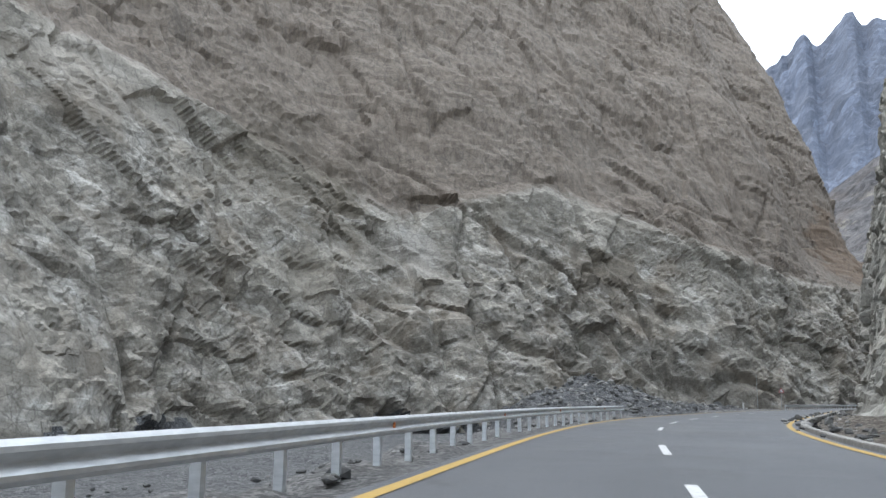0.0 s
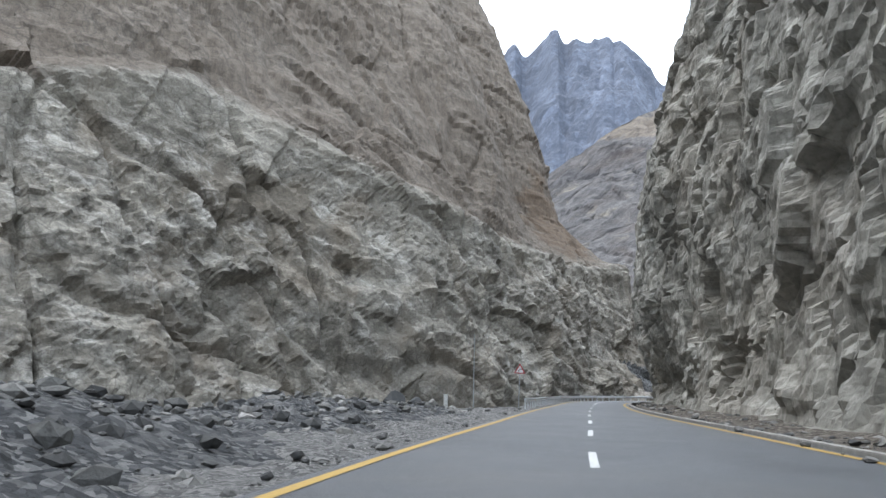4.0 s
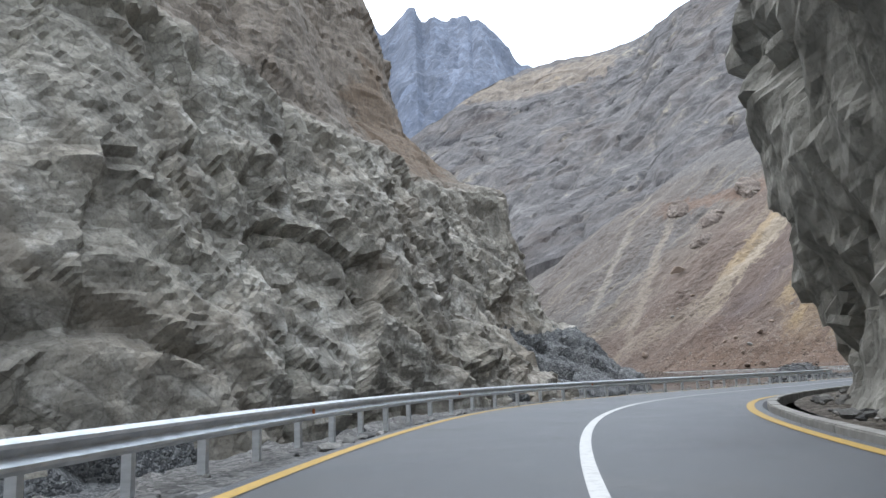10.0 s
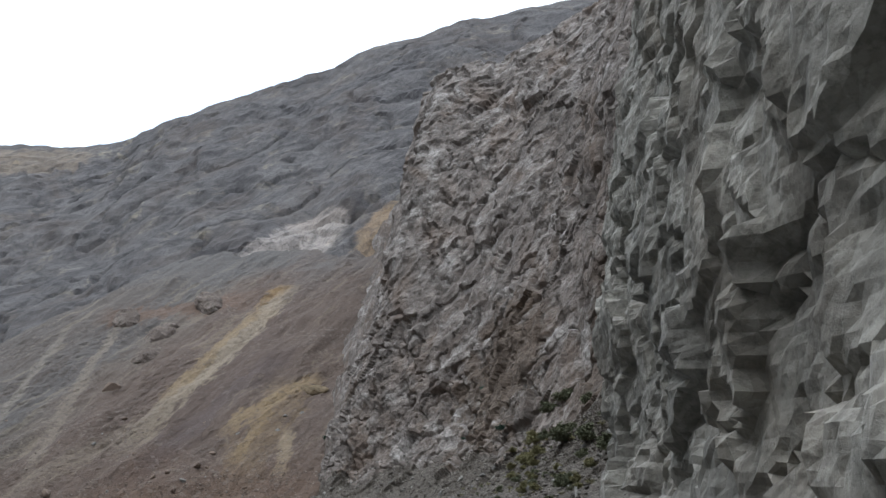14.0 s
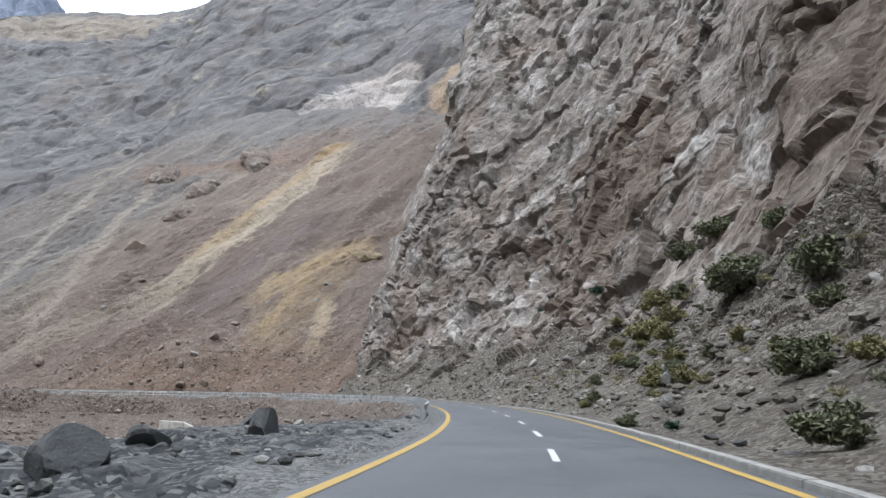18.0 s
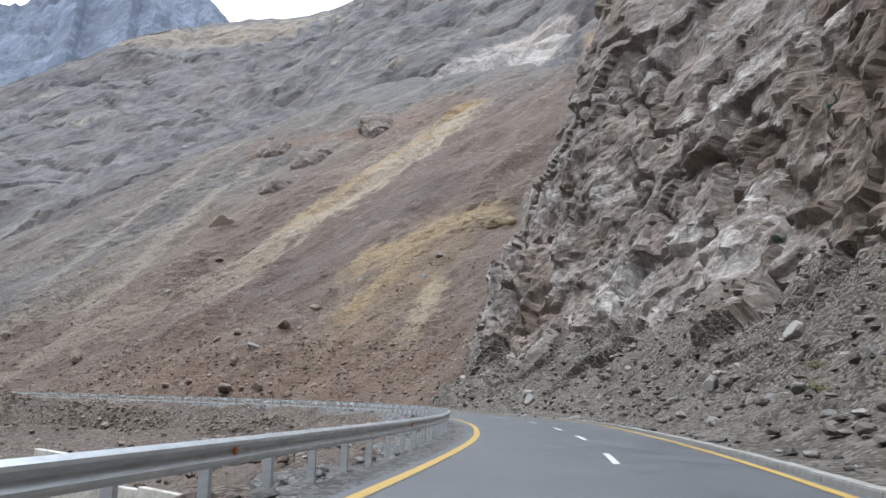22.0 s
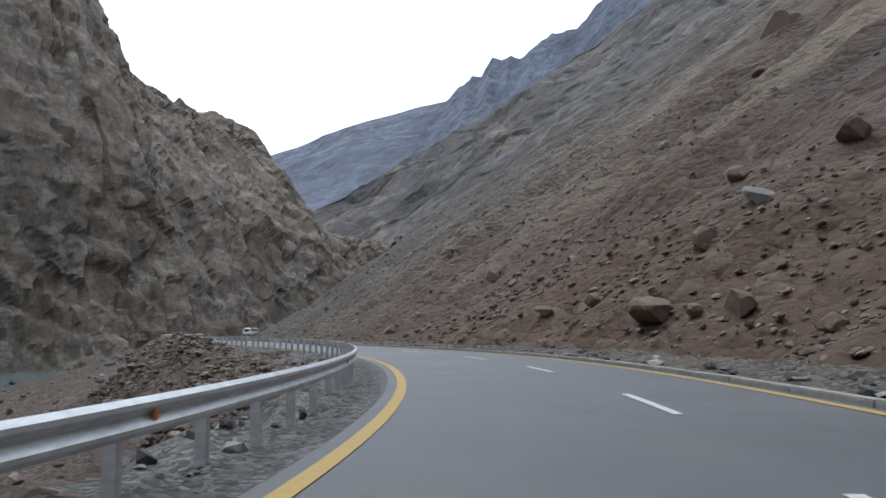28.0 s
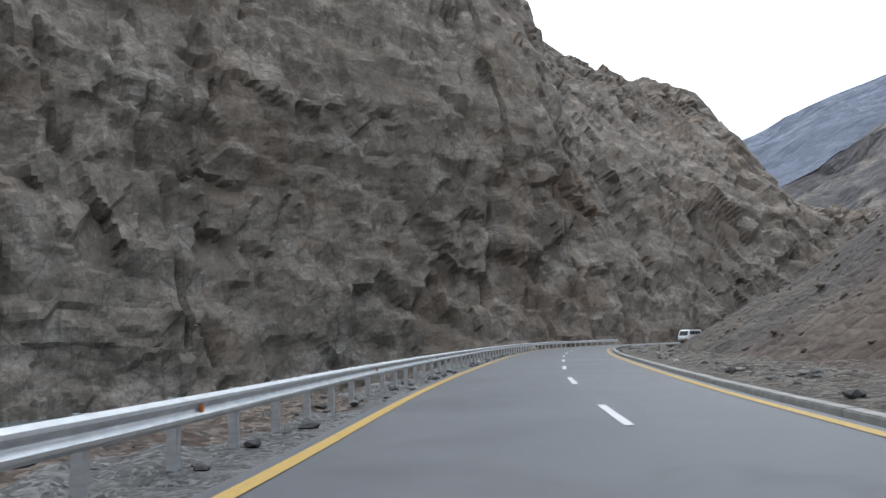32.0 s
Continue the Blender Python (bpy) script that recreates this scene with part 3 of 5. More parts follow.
cliff("cliff_river_side", "tall tan-grey fractured gneiss cliff across the river", left_wall, ROCK_TAN,
      [("smooth", 4.5, (52, 52, 52), (0, 0, 0), 1), ("facet", 2.2, (22, 22, 26), (8, -18, 0), 2), ("bed", 1.2, (9, 9, 9), (6, -20, 0), 3), ("bed", 0.8, (3.4, 3.4, 3.4), (4, -16, 10), 8),
       ("broken", 1.35, (9, 9, 6), (10, -24, 10), 4), ("broken", 0.7, (3.6, 3.6, 2.4), (20, -20, 0), 6), ("broken", 0.4, (1.7, 1.7, 1.3), (10, -20, 20), 26), ("crag", 0.3, (7, 7, 4), (8, -24, 0), 9),
       ("groove", 2.2, (70, 70, 26), (0, -30, 0), 5), ("groove", 2.2, (20, 20, 80), (4, 8, 0), 7)], sheer=lambda q: q[:, 2] - np.interp(q[:, 0], (-90, -35, 8, 60, 102, 160), (72, 51, 66, 49, 42, 46)),
      low=(SCREE_GREY, lambda q: np.where(q[:, 0] > 150, 11, -5) + 4 * smooth_noise(q / 6, 9) - q[:, 2]))

# ---------- overhanging cliff beside the road ----------
R_FIRST = [(-2, -1), (0, 0.2), (2, 3), (4, 8), (6, 14), (8, 22), (12, 34), (18, 55), (30, 90), (60, 110)]
R_OVER = [(-0.6, -1), (0.2, 0.2), (0.8, 2.5), (-0.7, 6), (-1.6, 10), (-1.6, 20), (0.3, 29), (5, 41), (16, 80), (45, 100)]
R_LESS = [(-0.6, -1), (0.2, 0.2), (0.8, 2.5), (-0.4, 6), (-1.1, 10), (-0.6, 20), (1.3, 29), (6, 41), (17, 80), (46, 100)]
R_STEEP = [(-1, -1), (0, 0.2), (0.8, 3), (1.2, 7), (1.5, 12), (3, 22), (5, 33), (9, 50), (20, 100), (50, 130)]
R_SCREE = [(-2, -0.6), (0, 0), (5, 2.2), (10, 6), (15, 12), (20, 21), (27, 36), (34, 62), (49, 112), (72, 165)]
R_SLANT = [(-2, -0.6), (0, 0), (3, 2.0), (7, 5.2), (12, 9), (19, 19), (26, 36), (35, 60), (56, 112), (85, 162)]
R_LEAN = [(-2, -0.6), (0, 0), (3, 2.0), (7, 5.2), (11, 10), (17, 18), (32, 32), (58, 54), (104, 100), (165, 155)]
R_EDGE = [(-3, -1), (0, 0), (10, 3.5), (20, 8), (28, 12.5), (38, 19), (55, 36), (80, 62), (125, 102), (190, 158)]
# unseen wall, added to close the gorge and throw light back
right_start = bed([(-14, -200, -10, R_FIRST), (0, -80, -14, R_FIRST), (5, -42, -17, R_FIRST), (8, -24, -19, R_FIRST)], 2.0, 2.0)
cliff("cliff_first_stretch", "unseen grey blocky rock cliff added beside the start of the road", right_start, ROCK_GREY,
      [("smooth", 1.0, (22, 22, 22), (0, 0, 0), 11), ("block", 0.95, (5.5, 5.5, 4.2), (12, 10, 30), 12)], flip=True, fade=(3.0, 0.35))
right_wall = bed([(5, -42, -17, R_FIRST), (7, -30, -18, R_FIRST), (13, 5, -26, R_FIRST), (23.6, 28.2, -29, R_STEEP),
                  (31.6, 44.2, -30, R_STEEP), (40, 59.7, -30, R_STEEP), (47.8, 75, -31, R_STEEP), (55.6, 89.6, -34, R_OVER), (63.8, 103, -37, R_OVER),
                  (72.1, 116.1, -43, R_OVER), (81.7, 124.4, -54, R_LESS), (92.3, 129.6, -63, R_STEEP), (103.5, 134.6, -66, R_STEEP),
                  (116, 139.6, -67, R_STEEP), (130.5, 145.6, -67, R_STEEP), (146, 151.6, -67, R_STEEP), (157, 156.4, -66, R_STEEP), (163, 155, -64, R_STEEP)], 0.36, 0.36)
cliff("cliff_road_side", "grey blocky rock cliff overhanging the road", right_wall, ROCK_GREY,
      [("smooth", 1.0, (22, 22, 22), (0, 0, 0), 11), ("block", 1.0, (5.2, 5.2, 6.5), (8, 10, 30), 12), ("block", 0.4, (2.4, 2.4, 2.8), (8, -10, 10), 13),
       ("block", 0.12, (1.2, 1.2, 1.3), (10, 12, 0), 14), ("crag", 0.2, (2.2, 2.2, 1.6), (0, 10, 0), 8), ("groove", 0.7, (9, 9, 4), (10, -15, 0), 10)], flip=True, fade=(1.5, 0.5))
right_slope = bed([(157, 156.2, -66, R_SCREE), (166, 160.6, -64, R_SCREE), (173, 164.3, -63, R_SCREE), (187, 171.7, -62, R_SCREE), (201, 179.6, -60, R_SCREE),
                   (215.5, 188, -57, R_SCREE), (229.5, 197.3, -54, R_SCREE), (243.7, 207.5, -49, R_SCREE), (257, 219, -42, R_SLANT), (269.6, 231, -30, R_SLANT),
                   (279, 244, -12, R_SLANT), (285, 255, 6, R_SLANT), (289.5, 266, 16, R_LEAN), (292.6, 276, 23, R_EDGE), (293.0, 279.5, 23, R_EDGE)], 0.37, 0.37)
cliff("cliff_after_bend", "grey and pinkish jointed cliff with scree and shrubs at its foot", right_slope, ROCK_PINK,
      [("smooth", 1.6, (20, 20, 20), (0, 0, 0), 15), ("block", 1.6, (8, 8, 14), (8, 24, 30), 16), ("bed", 0.9, (5.5, 5.5, 5.5), (10, -62, 0), 21),
       ("broken", 0.75, (3.6, 3.6, 6.5), (12, 32, 30), 17), ("broken", 0.3, (1.6, 1.6, 2.8), (10, 30, 0), 18), ("crag", 0.6, (6, 6, 10), (10, 30, 0), 23), ("broken", 0.13, (0.8, 0.8, 1.3), (10, 30, 0), 24), ("groove", 1.4, (9, 9, 26), (10, 25, 0), 20)], flip=True,
      low=(SCREE_TAN, lambda q: 8.5 + np.clip((232 - q[:, 0]) / 4, 0, 9) + 3.5 * layered(q / 7, 2, 19) - q[:, 2]), fade=(10.0, 0.12), tuck=(30, 2.5))

# ---------- landslide slope ----------
S_SLOPE = [(-7, -4), (0, 0), (10, 5), (25, 15), (60, 39), (100, 67), (160, 110), (220, 145), (300, 165), (360, 170)]
S_NORTH = [(-7, -4), (0, 0), (10, 6), (25, 17), (45, 33), (62, 42), (80, 47), (100, 50), (125, 50), (150, 45)]
slide = bed([(291.5, 251, 0, R_EDGE), (293.0, 260, 2, R_EDGE), (293.2, 270, 4, R_EDGE), (293, 279, 5, S_SLOPE), (292.5, 288, 5, S_SLOPE), (289, 302, 2, S_SLOPE), (277, 332, -2, S_SLOPE), (268, 367, 0, S_SLOPE),
             (253, 400, 4, S_SLOPE), (242, 430, 8, S_SLOPE), (238, 480, 14, S_NORTH), (246, 550, 22, S_NORTH), (232, 620, 34, S_NORTH),
             (185, 690, 50, S_NORTH), (100, 770, 60, S_NORTH)], 1.1, 1.1)


def slide_material():
    """Debris in swaths that fan down the slope: red-brown, ochre, pale and grey."""
    m = Nodes("red_brown_and_ochre_slide_debris", 0.95)
    sep = m.n.new("ShaderNodeSeparateXYZ")
    m.l.new(m.pos, sep.inputs[0])
    x, y, z = sep.outputs
    wob = m.noise(0.035, 5, 0.6)
    fray = m.noise(0.5, 8, 0.7, m.map((0.22, 1, 0.4)))
    red, brown, ochre = (0.132, 0.088, 0.064), (0.118, 0.09, 0.075), (0.235, 0.175, 0.108)
    pale, grey, dust = (0.27, 0.226, 0.172), (0.1, 0.094, 0.09), (0.14, 0.118, 0.1)
    north = m.math("DIVIDE", m.math("SUBTRACT", m.math("ADD", y, m.math("MULTIPLY", m.math("SUBTRACT", wob, 0.5), 40.0)), 260.0), 240.0)
    col = m.ramp(north, (0.0, grey), (0.12, brown), (0.5, brown), (0.56, dust), (0.6, grey), (0.75, (0.112, 0.098, 0.088)), (1.0, grey))
    lane = m.n.new("ShaderNodeCombineXYZ")
    m.l.new(m.math("MULTIPLY", m.math("ADD", y, m.math("MULTIPLY", wob, 12.0)), 0.1), lane.inputs[0])
    m.l.new(m.math("MULTIPLY", x, 0.014), lane.inputs[1])
    m.l.new(m.math("MULTIPLY", z, 0.01), lane.inputs[2])
    lanes = m.noise(2.0, 7, 0.6, lane.outputs[0], 0.4)
    col = m.mix(m.ramp(lanes, (0.34, 0.6), (0.47, 0.0)), col, (0.075, 0.058, 0.049))
    col = m.mix(m.ramp(lanes, (0.56, 0.0), (0.63, 0.5)), col, m.mix(0.6, col, pale))

    def swath(a, b, width, colour, strength=0.9, ragged=1.2):
        """A tongue of debris of its own colour between two places of the plan, with frayed edges."""
        nonlocal col
        length = math.hypot(b[0] - a[0], b[1] - a[1])
        dx, dy = (b[0] - a[0]) / length, (b[1] - a[1]) / length
        px, py = m.math("SUBTRACT", x, a[0]), m.math("SUBTRACT", y, a[1])
        along = m.math("ADD", m.math("MULTIPLY", px, dx), m.math("MULTIPLY", py, dy))
        across = m.math("SUBTRACT", m.math("MULTIPLY", py, dx), m.math("MULTIPLY", px, dy))
        across = m.math("ADD", across, m.math("MULTIPLY", m.math("SUBTRACT", wob, 0.5), 1.6 * width))
        edge = m.math("ADD", m.math("DIVIDE", m.math("ABSOLUTE", across, 0.0), width), m.math("MULTIPLY", m.math("SUBTRACT", fray, 0.5), 2.0 * ragged))
        ends = m.ramp(m.math("DIVIDE", m.math("ADD", along, 0.15 * length), 1.3 * length), (0.0, 0.0), (0.15, 1.0), (0.8, 1.0), (1.0, 0.0))
        col = m.mix(m.math("MULTIPLY", m.ramp(edge, (0.5, strength), (0.95, 0.0)), ends), col, colour)

    swath((398, 352), (300, 338), 13, (0.105, 0.079, 0.067), 0.8)
    swath((362, 331), (296, 337), 5.5, (0.098, 0.076, 0.07), 0.9, 1.8)
    swath((372, 432), (398, 376), 9, (0.135, 0.092, 0.07), 0.9, 1.8)
    swath((412, 366), (384, 357), 7, (0.23, 0.155, 0.08), 0.85)
    swath((402, 359), (312, 351), 6.5, pale, 0.9, 1.5)
    swath((385, 362), (330, 357), 3.5, ochre, 0.8, 1.6)
    swath((324, 352), (284, 368), 6.5, (0.18, 0.148, 0.118), 0.6)
    swath((362, 420), (288, 372), 3.2, (0.215, 0.182, 0.15), 0.65, 1.9)
    swath((352, 440), (292, 402), 2.6, (0.2, 0.178, 0.155), 0.75, 1.5)
    swath((350, 318), (304, 303), 10, (0.165, 0.122, 0.082), 0.85)
    swath((358, 313), (322, 322), 3.6, ochre, 0.95, 1.6)
    swath((336, 316), (312, 309), 2.6, (0.225, 0.165, 0.098), 0.8, 1.8)
    swath((328, 302), (308, 291), 3.0, (0.25, 0.2, 0.14), 0.85, 1.6)
    foot = m.math("ADD", z, m.math("MULTIPLY", wob, 26.0))
    south = m.ramp(m.math("DIVIDE", m.math("ADD", y, m.math("MULTIPLY", wob, 30.0)), 500.0), (0.7, 1.0), (0.77, 0.0))
    col = m.mix(m.math("MULTIPLY", south, m.ramp(m.math("DIVIDE", foot, 60.0), (0.3, 0.8), (0.55, 0.0))), col, red)
    sp = m.n.new("ShaderNodeSeparateColor")
    m.l.new(m.cells(0.9, None, "F1", "Color"), sp.inputs[0])
    sc = m.n.new("ShaderNodeSeparateColor")
    m.l.new(m.cells(2.6, None, "F1", "Color"), sc.inputs[0])
    top = m.math("ADD", z, m.math("MULTIPLY", m.math("SUBTRACT", wob, 0.5), 90.0))
    col = m.mix(m.ramp(m.math("DIVIDE", top, 200.0), (0.48, 0.0), (0.66, 0.8)), col, (0.1, 0.096, 0.094))
    rubbly = m.ramp(m.noise(0.05, 4, 0.6), (0.42, 0.15), (0.6, 1.0))
    col = m.mix(m.math("MULTIPLY", rubbly, 0.5), col, m.ramp(sc.outputs[0], (0.0, 0.3), (0.6, 0.5), (1.0, 0.72)), "OVERLAY")
    col = m.mix(m.math("MULTIPLY", rubbly, m.ramp(sp.outputs[1], (0.84, 0.0), (0.9, 0.5))), col, (0.2, 0.168, 0.145))
    col = m.mix(m.ramp(m.noise(0.5, 8, 0.75), (0.36, 0.5), (0.52, 0.0)), col, (0.055, 0.045, 0.04))
    h = m.mix(0.5, m.ramp(m.cells(0.9), (0.0, 0.0), (0.3, 1.0)), m.noise(5, 6, 0.75))
    return m.bump(h, 0.3).done(col)


ROCK_SLIDE = slide_material()
cliff("landslide_slope", "brown and ochre landslide slope of loose debris above the road", slide, ROCK_SLIDE,
      [("smooth", 2.5, (60, 60, 60), (0, 0, 0), 21), ("smooth", 1.0, (70, 8, 16), (0, 0, -4), 22), ("ridge", 0.9, (80, 13, 24), (0, 0, -4), 25),
       ("crag", 0.45, (30, 7, 12), (0, 0, -4), 24), ("broken", 0.4, (2.2, 2.2, 2.2), (0, 0, 0), 23)], flip=True, category="slope")

OCHRE = rock("ochre_stained_rock", (0.12, 0.092, 0.06), (0.22, 0.172, 0.112), (0.3, 0.24, 0.16), (0.4, 0.36, 0.28), 3.0, (30, 30, 0), 0.2)


BROWN_KNOB = rock("red_brown_outcrop_rock", (0.07, 0.055, 0.047), (0.15, 0.122, 0.105), (0.21, 0.18, 0.158), (0.28, 0.25, 0.22), 2.0, (20, 20, 0), 0.4)


def outcrop(label, centre, radii, turn, mat, seed):
    """A rock knob half buried in the slope."""
    bm = bmesh.new()
    bmesh.ops.create_icosphere(bm, subdivisions=5, radius=1.0)
    v = np.array([tuple(q.co) for q in bm.verts])
    f = np.array([[q.index for q in face.verts] for face in bm.faces])
    bm.free()
    big = v * np.array(radii)
    size = min(radii)
    push = 0.2 * size * facets(big / (size * 0.9), seed, 1.2, 30.0) + 0.07 * size * facets(big / (size * 0.4), seed + 1, 1.2, 20.0) + 0.06 * size * layered(big / (size * 0.5), 5, seed + 2, 0.6)
    ob = mesh_object("rock_outcrop", big + v * push[:, None], f, mat)
    ob.matrix_basis = Matrix.Translation(centre) @ Euler([radians(a) for a in turn]).to_matrix().to_4x4()
    return tagged(ob, label, "outcrop")


outcrop("ochre rock scarp on the landslide", (351, 316, 40.8), (3.5, 13, 2.2), (0, -33, 14), OCHRE, 107)
outcrop("red-brown rock knob on the landslide", (352, 388, 60), (9, 6, 5), (0, -30, 20), BROWN_KNOB, 110)
outcrop("red-brown rock knob on the landslide", (368, 396, 72), (11, 6, 6), (0, -30, 10), BROWN_KNOB, 112)
outcrop("red-brown rock knob on the landslide", (374, 424, 85), (10, 6, 4), (0, -32, 40), BROWN_KNOB, 114)
outcrop("red-brown rock knob on the landslide", (392, 392, 91), (12, 6, 5), (0, -32, 60), BROWN_KNOB, 116)

# ---------- dark cliff of the second river bend ----------
F_WALL = [(-8, -14), (0, 0), (6, 25), (11, 55), (26, 92), (44, 140), (60, 180), (75, 215), (110, 240)]
F_MID = [(-8, -14), (0, 0), (8, 22), (26, 52), (49, 84), (66, 102), (92, 118), (110, 122), (135, 124)]
F_LOW = [(-8, -14), (0, 0), (8, 20), (30, 50), (60, 82), (72, 97), (90, 104), (125, 106), (150, 106)]
F_END = [(-8, -14), (0, 0), (6, 14), (14, 36), (24, 45), (38, 48), (60, 49), (90, 49), (120, 49)]
dark_wall = bed([(142, 345, 178, F_WALL), (146, 400, 166, F_WALL), (155, 430, 160, F_WALL), (166, 466, 156, F_WALL), (182, 500, 152, F_WALL),
                 (192, 520, 148, F_WALL), (206, 560, 132, F_MID), (224, 602, 116, F_LOW), (243, 628, 108, F_END), (250, 650, 60, F_END)], 1.0, 1.0)
cliff("cliff_second_bend", "dark brown sheer cliff across the river at the second bend", dark_wall, ROCK_BROWN,
      [("smooth", 5.0, (50, 50, 60), (0, 0, 0), 31), ("facet", 1.9, (14, 14, 26), (8, 12, 0), 32), ("bed", 1.6, (8, 8, 8), (5, -20, 0), 36), ("broken", 1.7, (7, 7, 10), (15, 25, 0), 33), ("crag", 1.0, (9, 9, 11), (15, 20, 0), 34), ("groove", 2.0, (14, 14, 70), (5, 14, 0), 35)])


def range_between(name, label, foot, crest, du, dv, bulge, mat, layers, category="mountain", jag=0.0):
    """A mountain face between a foot line and a crest line, with a back that falls away."""
    a, c = np.array(foot, float), np.array(crest, float)
    rows = [np.hstack([a[k] - (0, 0, 90), a[k], a[k] + (c[k] - a[k]) * (0.35, 0.35, 0.35 - bulge), a[k] + (c[k] - a[k]) * (0.7, 0.7, 0.7 - bulge * 0.5), c[k],
                       c[k] + (c[k] - a[k]) * (0.3, 0.3, -0.12), c[k] + (c[k] - a[k]) * (0.9, 0.9, -0.9)]) for k in range(len(a))]
    line = spline(rows, du)
    net = line.reshape(len(line), 7, 3).copy()
    if jag:
        w = np.c_[np.cumsum(np.r_[0, np.linalg.norm(np.diff(net[:, 4, :2], axis=0), axis=1)]), np.zeros((len(net), 2))]
        rough = jag * (1.1 * layered(w / 210.0, 2, 91) + 0.7 * (1 - 2 * np.abs(layered(w / 100.0, 2, 92))) + 0.5 * layered(w / 30.0, 3, 94) + 0.45 * np.abs(layered(w / 17.0, 2, 95)))
        net[:, 4, 2] += rough
        net[:, 3, 2] += rough * 0.5
        net[:, 5, 2] += rough * 0.7
    out = []
    for k, length in enumerate(np.linalg.norm(np.diff(net, axis=1), axis=2).mean(0)):
        n = max(2, int(length / (dv if 0 < k < 4 else dv * 4)))
        out += [net[:, k] + (net[:, k + 1] - net[:, k]) * q / n for q in range(n)]
    out.append(net[:, -1])
    near = np.array([min(np.linalg.norm(q - net[:, 4], axis=1).mean() / 60.0, 1.0) for q in out])
    calm = np.broadcast_to(0.3 + 0.7 * near, (len(net), len(out))).ravel()
    return cliff(name, label, np.stack(out, 1), mat, layers, flip=True, category=category, upright=bool(jag > 10), calm=calm)


range_between("mountain_behind_slide", "grey-brown rocky mountainside with a tan crest above the slide",
              [(600, 120, 150), (470, 290, 130), (440, 370, 110), (400, 430, 85), (370, 490, 75), (345, 550, 66), (315, 610, 55), (275, 660, 42), (225, 700, 25), (150, 760, 10)],
              [(1080, 200, 640), (830, 470, 500), (760, 590, 445), (705, 700, 400), (695, 830, 385), (655, 950, 398), (560, 950, 345), (436, 965, 258), (327, 935, 176), (200, 860, 90)],
              3, 3, 0.03, ROCK_FAR,
              [("smooth", 9, (150, 150, 150), (0, 0, 0), 41), ("crag", 3.4, (110, 50, 90), (0, 0, 40), 42), ("bed", 1.4, (34, 34, 34), (5, 25, 0), 45), ("smooth", 2.2, (22, 22, 34), (10, 15, 0), 47),
               ("broken", 0.9, (10, 10, 14), (10, 15, 0), 49), ("smooth", 0.9, (8, 8, 12), (10, 0, 0), 48), ("groove", 4, (50, 50, 240), (0, 15, 0), 46)], jag=4)
# crest of the far peaks: bearing and height in degrees as seen from the bend, at 2.6 km
PEAK_RIM = [(45, 17.0), (50, 18.6), (54.8, 21.3), (56.4, 23.0), (57.8, 24.3), (58.9, 24.9), (60.0, 25.0), (61.3, 24.8), (62.6, 24.4), (63.1, 25.2), (64.0, 24.9), (65.6, 23.6), (66.4, 24.4), (68.0, 23.6),
            (70.0, 22.6), (72.0, 21.4), (74.6, 19.6), (77.2, 18.5), (79.0, 17.6), (80.6, 17.4), (82.0, 16.2), (85.0, 14.4)]
HILL_RIM = [(72, 19.0), (78, 17.9), (84, 17.0), (87.8, 16.0), (90.5, 15.4), (94, 14.5), (96, 13.8), (98, 12.8), (100.3, 12.0), (104, 10.6), (112, 9.0), (125, 8.0)]


def rim(eye, far_off, table, share=1.0, drop=None):
    """Places on a distant crest, or on its foot, from bearings and heights in degrees."""
    return [(eye[0] + share * far_off * math.cos(radians(a)), eye[1] + share * far_off * math.sin(radians(a)), far_off * math.tan(radians(e)) if drop is None else drop) for a, e in table]


# peaks and hill share the rock whose colour carries the haze
range_between("jagged_peaks", "jagged peaks far up the valley with small snow gullies, blue-grey from painted haze", rim((78, 130), 2600, PEAK_RIM, 0.6, 100), rim((78, 130), 2600, PEAK_RIM), 9, 9, 0.0, HAZED_PEAK,
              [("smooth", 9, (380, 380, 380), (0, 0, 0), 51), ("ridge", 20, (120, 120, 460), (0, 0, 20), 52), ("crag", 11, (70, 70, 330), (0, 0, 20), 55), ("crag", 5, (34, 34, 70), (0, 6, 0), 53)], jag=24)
range_between("far_valley_hill", "smooth hill closing the valley, blue-brown from painted haze", rim((277, 282), 2900, HILL_RIM, 0.5, 0), rim((277, 282), 2900, HILL_RIM), 20, 20, 0.0, HAZED_PEAK,
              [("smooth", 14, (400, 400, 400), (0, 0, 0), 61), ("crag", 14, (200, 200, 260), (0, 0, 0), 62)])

# ---------- roadside banks ----------
S_A1 = station(-7.5, -3.5)      # end of the first rail
S_B0 = station(33, 75.7)        # start of the second
S_B1 = station(121, 150)
S_C0 = station(192, 187)
S_D0 = station(261.5, 333.7)
S_C1 = S_D0 - 2.8
RAIL_GAP = -1.25


def shelf(s):
    """Width of the flat ground left of the road."""
    open1 = np.clip((s - S_A1 + 4) / 12, 0, 1) * np.clip((S_B0 + 6 - s) / 14, 0, 1)
    open2 = np.clip((s - S_B1 + 4) / 16, 0, 1) * np.clip((S_C0 + 2 - s) / 14, 0, 1)
    open3 = np.clip((s - S_C1 + 25) / 20, 0, 1) * np.clip((S_D0 + 25 - s) / 20, 0, 1)
    return 5.9 + 9.0 * open1 + 7.0 * open2 + 5.0 * open3


def bump_at(s, off, s0, off0, ls, lo, h):
    return h * np.exp(-((s - s0) / ls) ** 2 - ((off - off0) / lo) ** 2)


